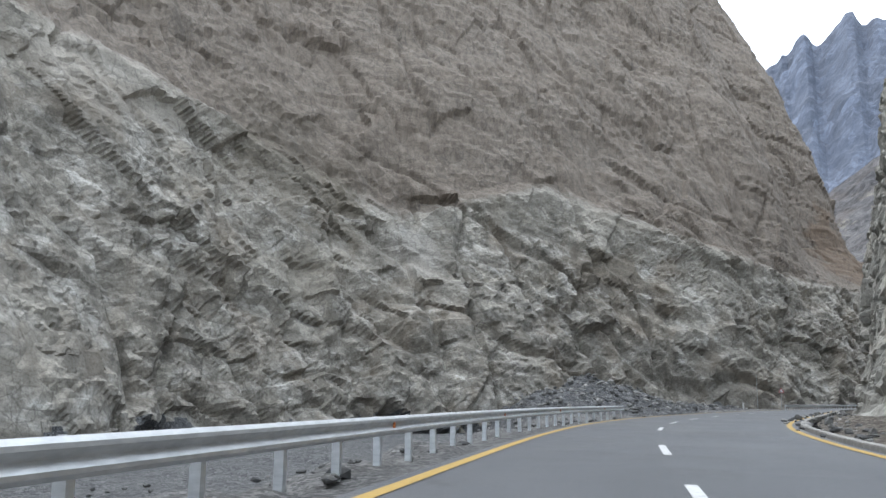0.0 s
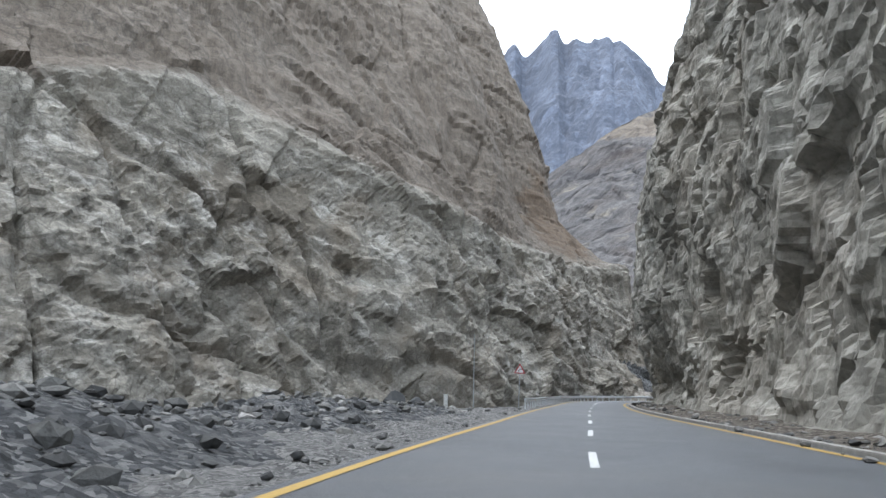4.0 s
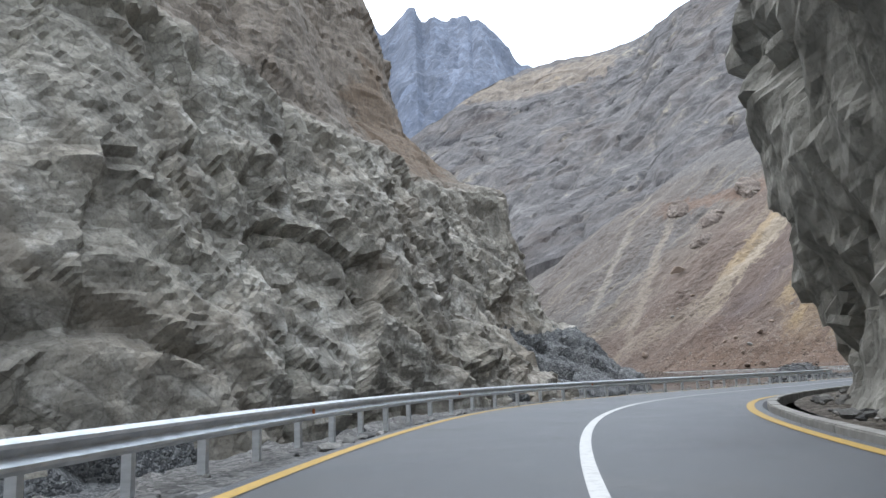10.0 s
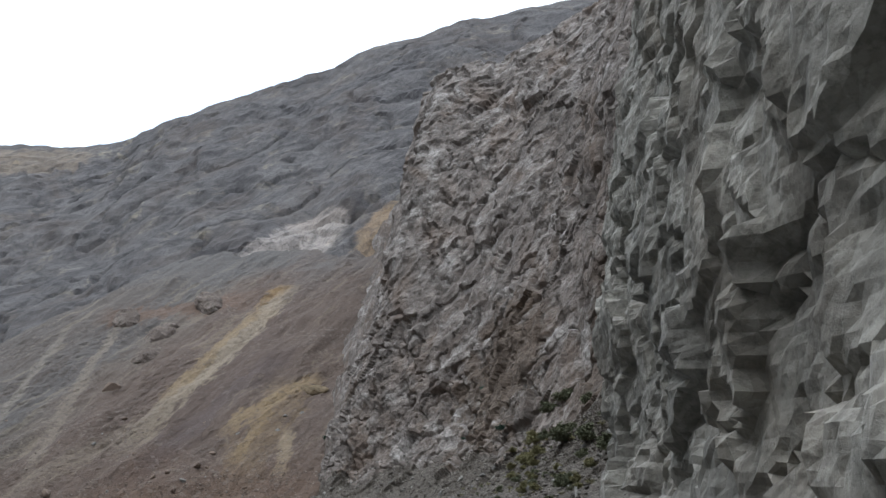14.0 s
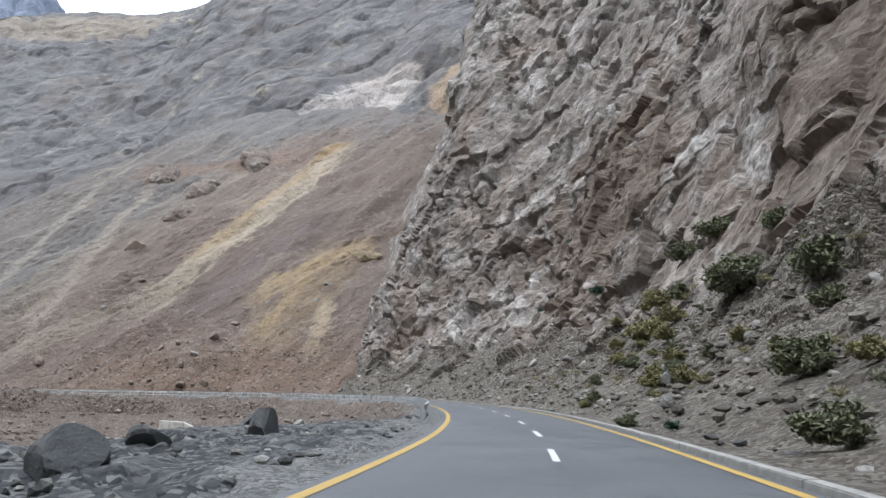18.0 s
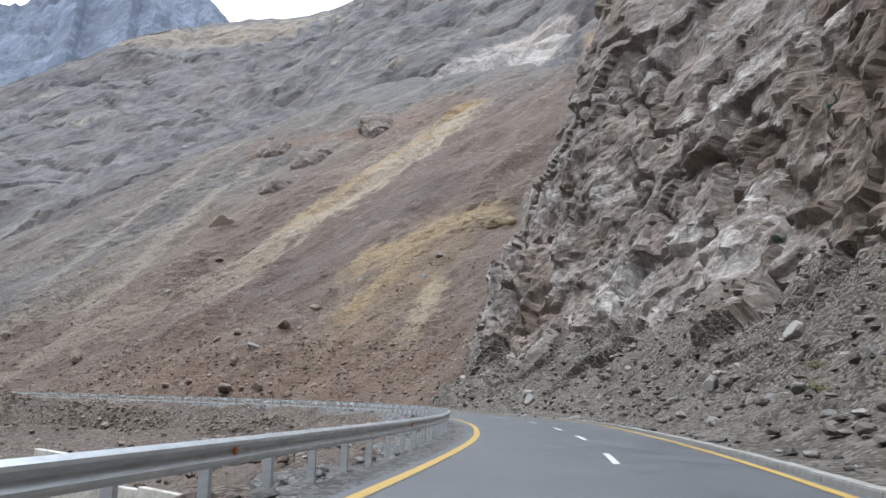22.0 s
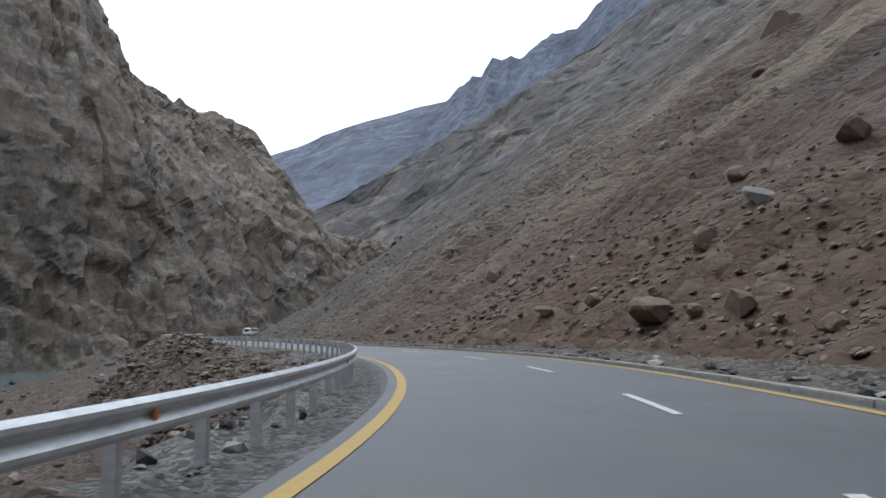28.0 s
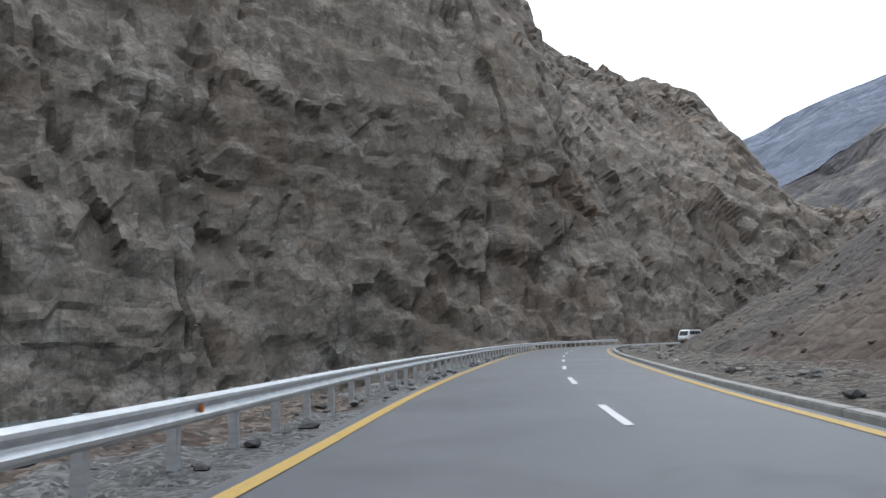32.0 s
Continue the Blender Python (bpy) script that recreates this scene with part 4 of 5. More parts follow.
def bank_height(s, off):
    """Height of the left bank; off is metres left of the centre line."""
    w = shelf(s)
    z = -0.1 - 7.5 * np.clip((off - w) / 11.0, 0, 1) ** 1.15
    z = z + bump_at(s, off, S_C1 - 30, 10.5, 10, 2.6, 0.7)
    return z


def bank(name, label, s0, s1, o0, o1, height, mat, ds, do, amount, left=True, other=None):
    s, off = np.meshgrid(np.arange(s0, s1, ds), np.arange(o0, o1, do), indexing="ij")
    sign = -1 if left else 1
    edge_line = -LEFT(s[:, 0], EDGE) if left else RIGHT(s[:, 0], -EDGE)
    xy = np.stack([on_road(s[:, k], sign * (off[0, k] + edge_line))[0] for k in range(s.shape[1])], 1)
    z = height(s, off)
    p = np.c_[xy.reshape(-1, 2), z.ravel()]
    edge = np.clip((off.ravel() - o0) / 1.5, 0.06, 1)
    z = z.ravel() + edge * (amount * facets(p / 0.9, 71) + 1.6 * amount * facets(p / 2.8, 72) + 0.5 * amount * facets(p / 0.45, 73))
    g = np.c_[p[:, :2], z]
    f = grid_faces(*s.shape)
    ob = mesh_object(name, g, f if left else f[:, ::-1], [mat] + other[0] if other else mat)
    if other:
        ob.data.polygons.foreach_set("material_index", other[1](s.ravel(), off.ravel(), p)[f[:, 0]].astype(np.int32))
    return tagged(ob, label, "bank", kind="structure")


bank("bank_river_side", "grey gravel shoulder and rubble bank between road and river", station(-30, -110), station(231, 430), 3.9, 19.0, bank_height, GRAVEL, 0.45, 0.42, 0.11,
     other=([RED_HEAP, DARK_HEAP], lambda s, off, q: np.where(off - 5.8 + 1.3 * layered(q / 3, 3, 77) < 0, 0, np.where(s > S_C0 + 12, 1, np.where(s > S_B1 - 6, 2, 0)))))
bank("shoulder_cliff_side", "narrow gravel shoulder under the cliff", station(-30, -110), station(231, 430), 4.85, 9.6,
     lambda s, o: -0.02 + 0.1 * np.clip((o - 5.2) / 3, 0, 2), SCREE_TAN, 0.5, 0.4, 0.07, left=False)


def part(name, bm, mat, parent, label=""):
    """Links a bmesh as one mesh object under a thing or a part."""
    me = bpy.data.meshes.new(name)
    bm.to_mesh(me)
    bm.free()
    me.materials.append(mat)
    ob = new(name, me)
    ob.parent = parent
    return tagged(ob, label)


def box(size, at=(0, 0, 0), bevel=0.0, bm=None):
    bm = bm or bmesh.new()
    made = bmesh.ops.create_cube(bm, size=1.0, matrix=Matrix.Translation(at) @ Matrix.Diagonal((*size, 1)))
    if bevel:
        edges = list({e for v in made["verts"] for e in v.link_edges})
        bmesh.ops.bevel(bm, geom=edges, offset=bevel, segments=2, affect="EDGES")
    return bm


def rod(radius, height, at=(0, 0, 0), sides=12, top=None):
    bm = bmesh.new()
    bmesh.ops.create_cone(bm, cap_ends=True, segments=sides, radius1=radius, radius2=radius if top is None else top, depth=height,
                          matrix=Matrix.Translation((at[0], at[1], at[2] + height / 2)))
    return bm


# ---------- kerb on the cliff side ----------
kerb_spans = [(station(-30, -110), station(140, 157)), (station(150, 160), station(231, 430))]
kerb = tagged(new("kerb"), "pale concrete kerb and drain edge along the road", "kerb", kind="structure")
KERB_LEN = 3.0
kerb_mesh = None
for a, b in kerb_spans:
    s = a
    while s < b:
        (p0, _), (p1, _) = on_road(s, RIGHT(s, 0.62)), on_road(s + KERB_LEN, RIGHT(s + KERB_LEN, 0.62))
        d = p1[0] - p0[0]
        ln = np.hypot(*d)
        if kerb_mesh is None:
            ob = part("kerb_stone", box((KERB_LEN - 0.03, 0.3, 0.34), (0, 0, 0), 0.025), CONCRETE, kerb)
            kerb_mesh = ob.data
        else:
            ob = new("kerb_stone", kerb_mesh)
            ob.parent = kerb
        ob.matrix_basis = Matrix.Translation(((p0[0][0] + p1[0][0]) / 2, (p0[0][1] + p1[0][1]) / 2, -0.06)) @ Matrix.Rotation(math.atan2(d[1], d[0]), 4, "Z") \
            @ Matrix.Rotation(random.uniform(-0.008, 0.008), 4, "Y") @ Matrix.Diagonal((ln / KERB_LEN, 1, 1, 1))
        s += KERB_LEN

# ---------- guard rails ----------
zinc = Nodes("galvanised_steel", 0.42, 0.6)
zn = zinc.noise(3.0, 5, 0.6, zinc.map((1, 1, 4)))
GALV = zinc.bump(zinc.noise(40, 2), 0.002).done(zinc.ramp(zn, (0.3, (0.5, 0.52, 0.54)), (0.7, (0.68, 0.7, 0.72))), zinc.ramp(zn, (0.3, 0.5), (0.7, 0.34)))
ORANGE = Nodes("orange_reflector", 0.4).done((0.62, 0.2, 0.06))
W_SHAPE = [(0.0, 0.155), (0.02, 0.16), (0.075, 0.115), (0.082, 0.075), (0.025, 0.02), (0.012, 0.0), (0.025, -0.02), (0.082, -0.075), (0.075, -0.115), (0.02, -0.16), (0.0, -0.155)]
BEAM, RAIL_Z = 4.0, 0.6


def rail_beam(s0, s1, parent, proud):
    """One length of corrugated rail, a bent sheet with thickness."""
    s = np.linspace(s0 - 0.15, s1 + 0.15, 6)
    ring = [(RAIL_GAP + q + proud, RAIL_Z + h) for q, h in W_SHAPE] + [(RAIL_GAP + q + proud - 0.006, RAIL_Z + h) for q, h in W_SHAPE[::-1]]
    cols = np.stack([np.c_[on_road(s, LEFT(s, o))[0], np.full(len(s), h)] for o, h in ring + ring[:1]], 1)
    return mesh_object("beam", cols.reshape(-1, 3), grid_faces(len(s), len(ring) + 1)[:, ::-1], GALV, parent)


post_mesh = block_mesh = refl_mesh = None


def guard_rail(s0, s1, label, first_end=True, last_end=True):
    global post_mesh, block_mesh, refl_mesh
    rail = tagged(new("guard_rail"), label, "guard rail", group="guard rails beside the road")
    n = max(1, round((s1 - s0) / BEAM))
    step = (s1 - s0) / n
    for k in range(n):
        rail_beam(s0 + k * step, s0 + (k + 1) * step, rail, 0.004 * (k % 2))
    for k in range(2 * n + 1):
        s = s0 + k * step / 2
        (pt, a) = on_road(s, LEFT(s, RAIL_GAP - 0.12))
        m = Matrix.Translation((pt[0][0], pt[0][1], 0)) @ Matrix.Rotation(a[0] + random.uniform(-0.04, 0.04), 4, "Z") @ Matrix.Rotation(random.uniform(-0.012, 0.012), 4, "X")
        if post_mesh is None:
            bm = box((0.1, 0.012, 1.25), (0, 0.055, 0.13))
            box((0.012, 0.12, 1.25), (-0.045, 0, 0.13), bm=bm)
            box((0.1, 0.012, 1.25), (0, -0.055, 0.13), bm=bm)
            post = part("post", bm, GALV, rail)
            post_mesh = post.data
            blk = part("spacer", box((0.12, 0.09, 0.26), (0, -0.085, RAIL_Z), 0.008), GALV, post)
            block_mesh = blk.data
        else:
            post = new("post", post_mesh)
            post.parent = rail
            blk = new("spacer", block_mesh)
            blk.parent = post
        post.matrix_basis = m
        if k % 6 == 3:
            r = None
            if refl_mesh is None:
                r = part("reflector", box((0.09, 0.03, 0.1), (0, 0, 0), 0.01), ORANGE, rail, "rusty orange reflector tab")
                refl_mesh = r.data
            else:
                r = tagged(new("reflector", refl_mesh), "rusty orange reflector tab")
                r.parent = rail
            pt, a = on_road(s + 0.4, LEFT(s + 0.4, RAIL_GAP + 0.055))
            r.matrix_basis = Matrix.Translation((pt[0][0], pt[0][1], RAIL_Z)) @ Matrix.Rotation(a[0], 4, "Z")
    for use, s, way in ((first_end, s0, -1), (last_end, s1, 1)):
        if use:
            pt, a = on_road(s + way * 0.28, LEFT(s + way * 0.28, RAIL_GAP + 0.02))
            e = part("end_plate", box((0.5, 0.05, 0.34), (0, 0, 0), 0.02), GALV, rail, "flat galvanised end plate")
            e.matrix_basis = Matrix.Translation((pt[0][0], pt[0][1], RAIL_Z)) @ Matrix.Rotation(a[0], 4, "Z")
    return rail


guard_rail(station(-30, -110), S_A1, "galvanised steel guard rail ending before a gravel lay-by")
guard_rail(S_B0, S_B1, "long galvanised guard rail round the bend under the cliff")
guard_rail(S_C0, S_C1, "galvanised guard rail round the landslide bend")
guard_rail(S_D0, station(229, 455), "galvanised guard rail leading to the second river bend")


# ---------- heaps of debris ----------


def heap(name, label, s0, off0, ls, lo, h, mat, seed):
    """A ragged heap of rubble beside the road."""
    s, off = np.meshgrid(np.arange(s0 - 2.3 * ls, s0 + 2.3 * ls, 0.33), np.arange(off0 - 2.1 * lo, off0 + 2.3 * lo, 0.33), indexing="ij")
    off = np.maximum(off, 4.6)
    xy = np.stack([np.array([on_road(s[:, k], 0.0)[0]])[0] for k in range(s.shape[1])], 1)
    t = on_road(s[:, 0], 0.0)[1]
    xy = xy + np.stack([-np.sin(t)[:, None] * off, np.cos(t)[:, None] * off], -1)
    q = np.c_[xy.reshape(-1, 2), np.zeros(off.size)]
    shape = np.exp(-(np.abs(s - s0) / ls) ** 2.4 - (np.abs(off - off0) / lo) ** 2.4).ravel()
    z = -0.55 + bank_height(s, off).ravel() + (h + 0.5) * shape * (1 + 0.22 * layered(q / 6, 3, seed)) + 0.17 * facets(q / 1.5, seed) * (0.4 + shape) + 0.09 * facets(q / 0.6, seed + 3)
    g = np.c_[xy.reshape(-1, 2), z]
    SURFACES[name + str(seed)] = g[shape > 0.25]
    return tagged(mesh_object(name, g, grid_faces(*s.shape), mat), label, "mound")


heap("mound", "dark slate scree heap beside the lay-by", S_A1 + 25, 15.0, 19, 7.5, 2.9, DARK_HEAP, 81)
heap("mound", "low dark scree spread over the gravel lay-by", S_A1 + 62, 13.0, 22, 6.0, 0.7, DARK_HEAP, 82)
heap("mound", "dark scree heap at the end of the guard rail", S_B1 + 7, 9.5, 8, 3.0, 1.3, DARK_HEAP, 83)
heap("mound", "dark gravel heap on the river side of the bend", S_B1 + 38, 11.0, 20, 5.5, 0.2, DARK_HEAP, 84)
heap("mound", "red-brown rubble heap in the gap of the guard rail", S_C1 - 2, 11.5, 7.5, 4.2, 1.25, RED_HEAP, 85)
heap("mound", "low red-brown rubble heap behind the guard rail", S_C1 - 27, 10.5, 13, 3.2, 0.7, RED_HEAP, 86)
heap("mound", "red-brown rubble thrown down the river bank", S_C1 - 62, 12.0, 16, 4.0, 0.9, RED_HEAP, 87)

# ---------- boulders and stones ----------
def stone_rock(name, dark, light, hue=0.06):
    m = Nodes(name, 0.9)
    info = m.n.new("ShaderNodeObjectInfo")
    g = m.noise(2.2, 7, 0.7)
    c = m.ramp(g, (0.3, dark), (0.7, light))
    c = m.mix(m.math("MULTIPLY", info.outputs["Random"], 0.45), c, (light[0] * 1.25, light[1] * 1.23, light[2] * 1.2))
    return m.bump(m.mix(0.5, g, m.noise(11, 4)), 0.12).done(c)


BOULDER_GREY = stone_rock("grey_boulder_stone", (0.0936, 0.0936, 0.09), (0.245, 0.241, 0.23))
BOULDER_DARK = stone_rock("dark_slate_boulder_stone", (0.036, 0.0382, 0.041), (0.0864, 0.09, 0.0936))
BOULDER_RED = stone_rock("red_brown_boulder_stone", (0.1, 0.072, 0.057), (0.23, 0.18, 0.148))
BOULDER_PALE = stone_rock("pale_boulder_stone", (0.19, 0.184, 0.172), (0.31, 0.303, 0.285))


def boulder_mesh(seed, subdiv=3):
    bm = bmesh.new()
    bmesh.ops.create_icosphere(bm, subdivisions=subdiv, radius=1.0)
    rnd = random.Random(seed)
    stretch = Vector((rnd.uniform(0.8, 1.25), rnd.uniform(0.65, 1.0), rnd.uniform(0.55, 0.85)))
    planes = [(Vector((rnd.gauss(0, 1), rnd.gauss(0, 1), rnd.gauss(0, 1))).normalized(), rnd.uniform(0.48, 0.8)) for _ in range(14)]
    for v in bm.verts:
        for n, d in planes:
            over = v.co.dot(n) - d
            if over > 0:
                v.co -= n * over
        v.co += v.co.normalized() * 0.05 * noise.noise(v.co * 2.5 + Vector((seed, 0, 0)))
        v.co = Vector((v.co.x * stretch.x, v.co.y * stretch.y, v.co.z * stretch.z))
    me = bpy.data.meshes.new("boulder")
    bm.to_mesh(me)
    bm.free()
    return me


BOULDERS = {}
for mat in (BOULDER_GREY, BOULDER_DARK, BOULDER_RED, BOULDER_PALE):
    BOULDERS[mat.name] = []
    for k in range(4):
        me = boulder_mesh(100 + k)
        me.materials.append(mat)
        BOULDERS[mat.name].append(me)


def boulder(x, y, z, size, mat, label, group, shape=None):
    rnd = random.Random(round(x * 37 + y * 91))
    me = BOULDERS[mat.name][rnd.randrange(4) if shape is None else shape]
    ob = tagged(new("boulder", me), label, "boulder", group)
    ob.matrix_basis = Matrix.Translation((x, y, z + 0.16 * size)) @ Euler((rnd.uniform(-0.3, 0.3), rnd.uniform(-0.3, 0.3), rnd.uniform(0, 6.3))).to_matrix().to_4x4() @ Matrix.Diagonal((size, size, size, 1))
    return ob


def height_on(name, x, y):
    g = SURFACES[name]
    d = (g[:, 0] - x) ** 2 + (g[:, 1] - y) ** 2
    k = np.argsort(d)[:12]
    return float(g[k[d[k] < d[k[0]] + 1.0], 2].max())


for x, y, r in ((288, 311.5, 1.9), (291.6, 308, 1.8), (297, 329, 1.5), (329.5, 383, 5.0), (293.2, 302, 1.1), (293, 317.4, 1.7), (303.8, 318.1, 2.0), (289.5, 309.5, 0.8),
                (286.4, 320.5, 1.2), (283.6, 322.8, 0.9), (283.5, 357.8, 2.6), (295.5, 298, 1.2), (298.5, 325, 1.4), (301.7, 342, 1.6), (295.5, 298.2, 1.5), (300, 296, 1.2)):
    r = 0.8 * r
    boulder(x, y, height_on("landslide_slope", x, y) - 0.3 * r, r, BOULDER_RED, "large red-brown boulder lying on the landslide slope", "boulders on the slide")
rnd = random.Random(5)
pool = SURFACES["landslide_slope"]
near = pool[(pool[:, 2] < 34) & (pool[:, 2] > 0.8) & (pool[:, 1] > 268) & (pool[:, 1] < 420)]
for k in range(90):
    x, y, z = near[rnd.randrange(len(near))]
    boulder(x, y, z - 0.3, rnd.choice((0.35, 0.45, 0.6, 0.8, 1.2)), rnd.choice((BOULDER_RED, BOULDER_RED, BOULDER_GREY)), "angular brown boulder lying on the landslide slope", "boulders on the slide")
pool = SURFACES["cliff_after_bend"]
near = pool[(pool[:, 2] < 9) & (pool[:, 2] > 1.0)]
for k in range(110):
    x, y, z = near[rnd.randrange(len(near))]
    boulder(x, y, z - 0.1, rnd.choice((0.25, 0.35, 0.45, 0.6, 0.9)), rnd.choice((BOULDER_GREY, BOULDER_GREY, BOULDER_PALE)), "angular grey boulder on the scree below the cliff", "boulders on the scree")
for x, y, r in ((267, 230.4, 1.3), (256.3, 214.4, 0.9), (206, 178, 0.9), (195, 175, 0.6)):
    boulder(x, y, height_on("cliff_after_bend", x, y) - 0.2, r, BOULDER_GREY, "large grey boulder at the foot of the scree", "boulders on the scree")


def by_road(s, off):
    p, _ = on_road(s, -off)
    return p[0][0], p[0][1], float(bank_height(np.array([s]), np.array([off]))[0])


def beside(x, y, r, mat, label, group):
    boulder(x, y, -0.12, r, mat, label, group)


for x, y, r in ((26.5, 88.0, 1.5), (21.5, 78.5, 0.7), (29.5, 91.0, 0.9)):
    beside(x, y, r, BOULDER_DARK, "large dark slate boulder in the gravel lay-by", "boulders in the lay-by")
for x, y, r in ((22.0, 80.5, 0.9), (30.5, 88.5, 0.7), (24.0, 69.5, 0.5)):
    beside(x, y, r, BOULDER_PALE, "flat pale boulder in the gravel lay-by", "boulders in the lay-by")
for x, y, r in ((165.5, 177.5, 1.0), (162.8, 177.2, 0.85), (170.8, 181.5, 0.75), (178.5, 185.0, 1.1), (181, 187.5, 0.8)):
    beside(x, y, r, BOULDER_DARK, "angular black slate boulder on the gravel", "black boulders by the bend")
for k in range(46):
    s, off = rnd.uniform(S_A1 + 4, S_B0 - 4), rnd.uniform(6.5, 16)
    x, y, z = by_road(s, off)
    boulder(x, y, z - 0.03, rnd.choice((0.12, 0.16, 0.24, 0.36)), rnd.choice((BOULDER_GREY, BOULDER_DARK, BOULDER_PALE)), "loose stone on the gravel lay-by", "loose stones in the lay-by")
for k in range(26):
    s, off = rnd.uniform(S_B1 + 4, S_C0 - 2), rnd.uniform(6.5, 13)
    x, y, z = by_road(s, off)
    boulder(x, y, z - 0.03, rnd.choice((0.1, 0.14, 0.2, 0.32)), rnd.choice((BOULDER_GREY, BOULDER_DARK, BOULDER_PALE)), "loose stone on the gravel of the bend", "loose stones by the bend")


def retaining_wall(x, y, z, way):
    """A stepped concrete wall whose top falls in slopes from end to end."""
    wall = tagged(new("retaining_wall"), "pale weathered concrete retaining wall with a sloping stepped top", "retaining wall")
    wall.matrix_basis = Matrix.Translation((x, y, z)) @ Matrix.Rotation(radians(way), 4, "Z")
    for u0, u1, h0, h1 in ((0.0, 4.6, 3.4, 3.3), (4.63, 9.6, 3.2, 1.7), (9.63, 14.4, 1.6, 1.6), (14.43, 19.0, 1.8, 1.7)):
        bm = bmesh.new()
        low = [bm.verts.new((u, d, -1.5)) for u, d in ((u0, -0.55), (u1, -0.55), (u1, 0.5), (u0, 0.5))]
        top = [bm.verts.new((u, d, h)) for u, d, h in ((u0, -0.15, h0), (u1, -0.15, h1), (u1, 0.4, h1), (u0, 0.4, h0))]
        bm.faces.new(low[::-1])
        bm.faces.new(top)
        for k in range(4):
            bm.faces.new((low[k], low[(k + 1) % 4], top[(k + 1) % 4], top[k]))
        bmesh.ops.bevel(bm, geom=bm.edges[:], offset=0.05, segments=1, affect="EDGES")
        part("wall_section", bm, PALE_CONCRETE, wall)


m = Nodes("pale_stained_concrete", 0.9)
cs = m.noise(0.8, 7, 0.68, warp=0.6)
pc = m.ramp(cs, (0.32, (0.28, 0.265, 0.23)), (0.5, (0.45, 0.43, 0.39)), (0.66, (0.54, 0.525, 0.49)))
pc = m.mix(m.ramp(m.noise(1.6, 5, 0.6, m.map((1, 1, 0.12))), (0.56, 0.0), (0.7, 0.6)), pc, (0.15, 0.135, 0.11))
PALE_CONCRETE = m.bump(m.noise(9, 5), 0.03).done(pc)
retaining_wall(238.5, 260.0, -6.6, -86.0)


def stones(name, label, places, sizes, mat, seed, rise=0.0):
    """Many small broken stones in one mesh."""
    r = np.random.RandomState(seed)
    phi = (1 + 5 ** 0.5) / 2
    base = np.array([(-1, phi, 0), (1, phi, 0), (-1, -phi, 0), (1, -phi, 0), (0, -1, phi), (0, 1, phi), (0, -1, -phi), (0, 1, -phi), (phi, 0, -1), (phi, 0, 1), (-phi, 0, -1), (-phi, 0, 1)]) / 1.9
    tri = np.array([(0, 11, 5), (0, 5, 1), (0, 1, 7), (0, 7, 10), (0, 10, 11), (1, 5, 9), (5, 11, 4), (11, 10, 2), (10, 7, 6), (7, 1, 8),
                    (3, 9, 4), (3, 4, 2), (3, 2, 6), (3, 6, 8), (3, 8, 9), (4, 9, 5), (2, 4, 11), (6, 2, 10), (8, 6, 7), (9, 8, 1)])
    n = len(places)
    v = base[None] * (1 + r.uniform(-0.35, 0.25, (n, 12, 1))) * r.uniform((0.7, 0.6, 0.35), (1.3, 1.0, 0.75), (n, 3))[:, None]
    a = r.uniform(0, 6.28, n)
    c, s = np.cos(a)[:, None], np.sin(a)[:, None]
    v = np.stack([v[..., 0] * c - v[..., 1] * s, v[..., 0] * s + v[..., 1] * c, v[..., 2]], -1) * sizes[:, None, None] + places[:, None] + np.array((0, 0, 0.25)) * sizes[:, None, None]
    v[..., 2] += rise * (v[..., 0] - places[:, None, 0])
    f = (tri[None] + (np.arange(n) * 12)[:, None, None]).reshape(-1, 3)
    return tagged(mesh_object(name, v.reshape(-1, 3), f, mat), label, "stones", kind="stuff")


def island_stone(name, *stops):
    m = Nodes(name, 0.92)
    geo = m.n.new("ShaderNodeNewGeometry")
    c = m.ramp(geo.outputs["Random Per Island"], *stops)
    c = m.mix(m.ramp(m.noise(6, 5, 0.7), (0.35, 0.5), (0.6, 0.0)), c, (0.0576, 0.0562, 0.0533))
    return m.bump(m.noise(14, 4), 0.04).done(c)


PEBBLE_GREY = island_stone("mixed_grey_stones", (0.0, (0.0576, 0.059, 0.0612)), (0.55, (0.144, 0.144, 0.14)), (0.85, (0.259, 0.256, 0.245)), (1.0, (0.418, 0.41, 0.396)))
PEBBLE_TAN = island_stone("mixed_tan_stones", (0.0, (0.06, 0.052, 0.044)), (0.55, (0.135, 0.12, 0.104)), (0.85, (0.23, 0.212, 0.19)), (1.0, (0.36, 0.345, 0.32)))
PEBBLE_RED = island_stone("mixed_red_brown_stones", (0.0, (0.09, 0.066, 0.053)), (0.6, (0.17, 0.13, 0.106)), (0.9, (0.24, 0.2, 0.172)), (1.0, (0.36, 0.32, 0.285)))


def pick(name, n, seed, test):
    r = np.random.RandomState(seed)
    g = SURFACES[name]
    g = g[test(g)]
    jitter = 1.7 if name == "ground" else 0.5
    return g[r.randint(0, len(g), n)] + np.c_[r.uniform(-jitter, jitter, (n, 2)), np.zeros(n)]


def skewed(n, lo, hi, seed, power=3.0):
    return lo + (hi - lo) * np.random.RandomState(seed).uniform(0, 1, n) ** power


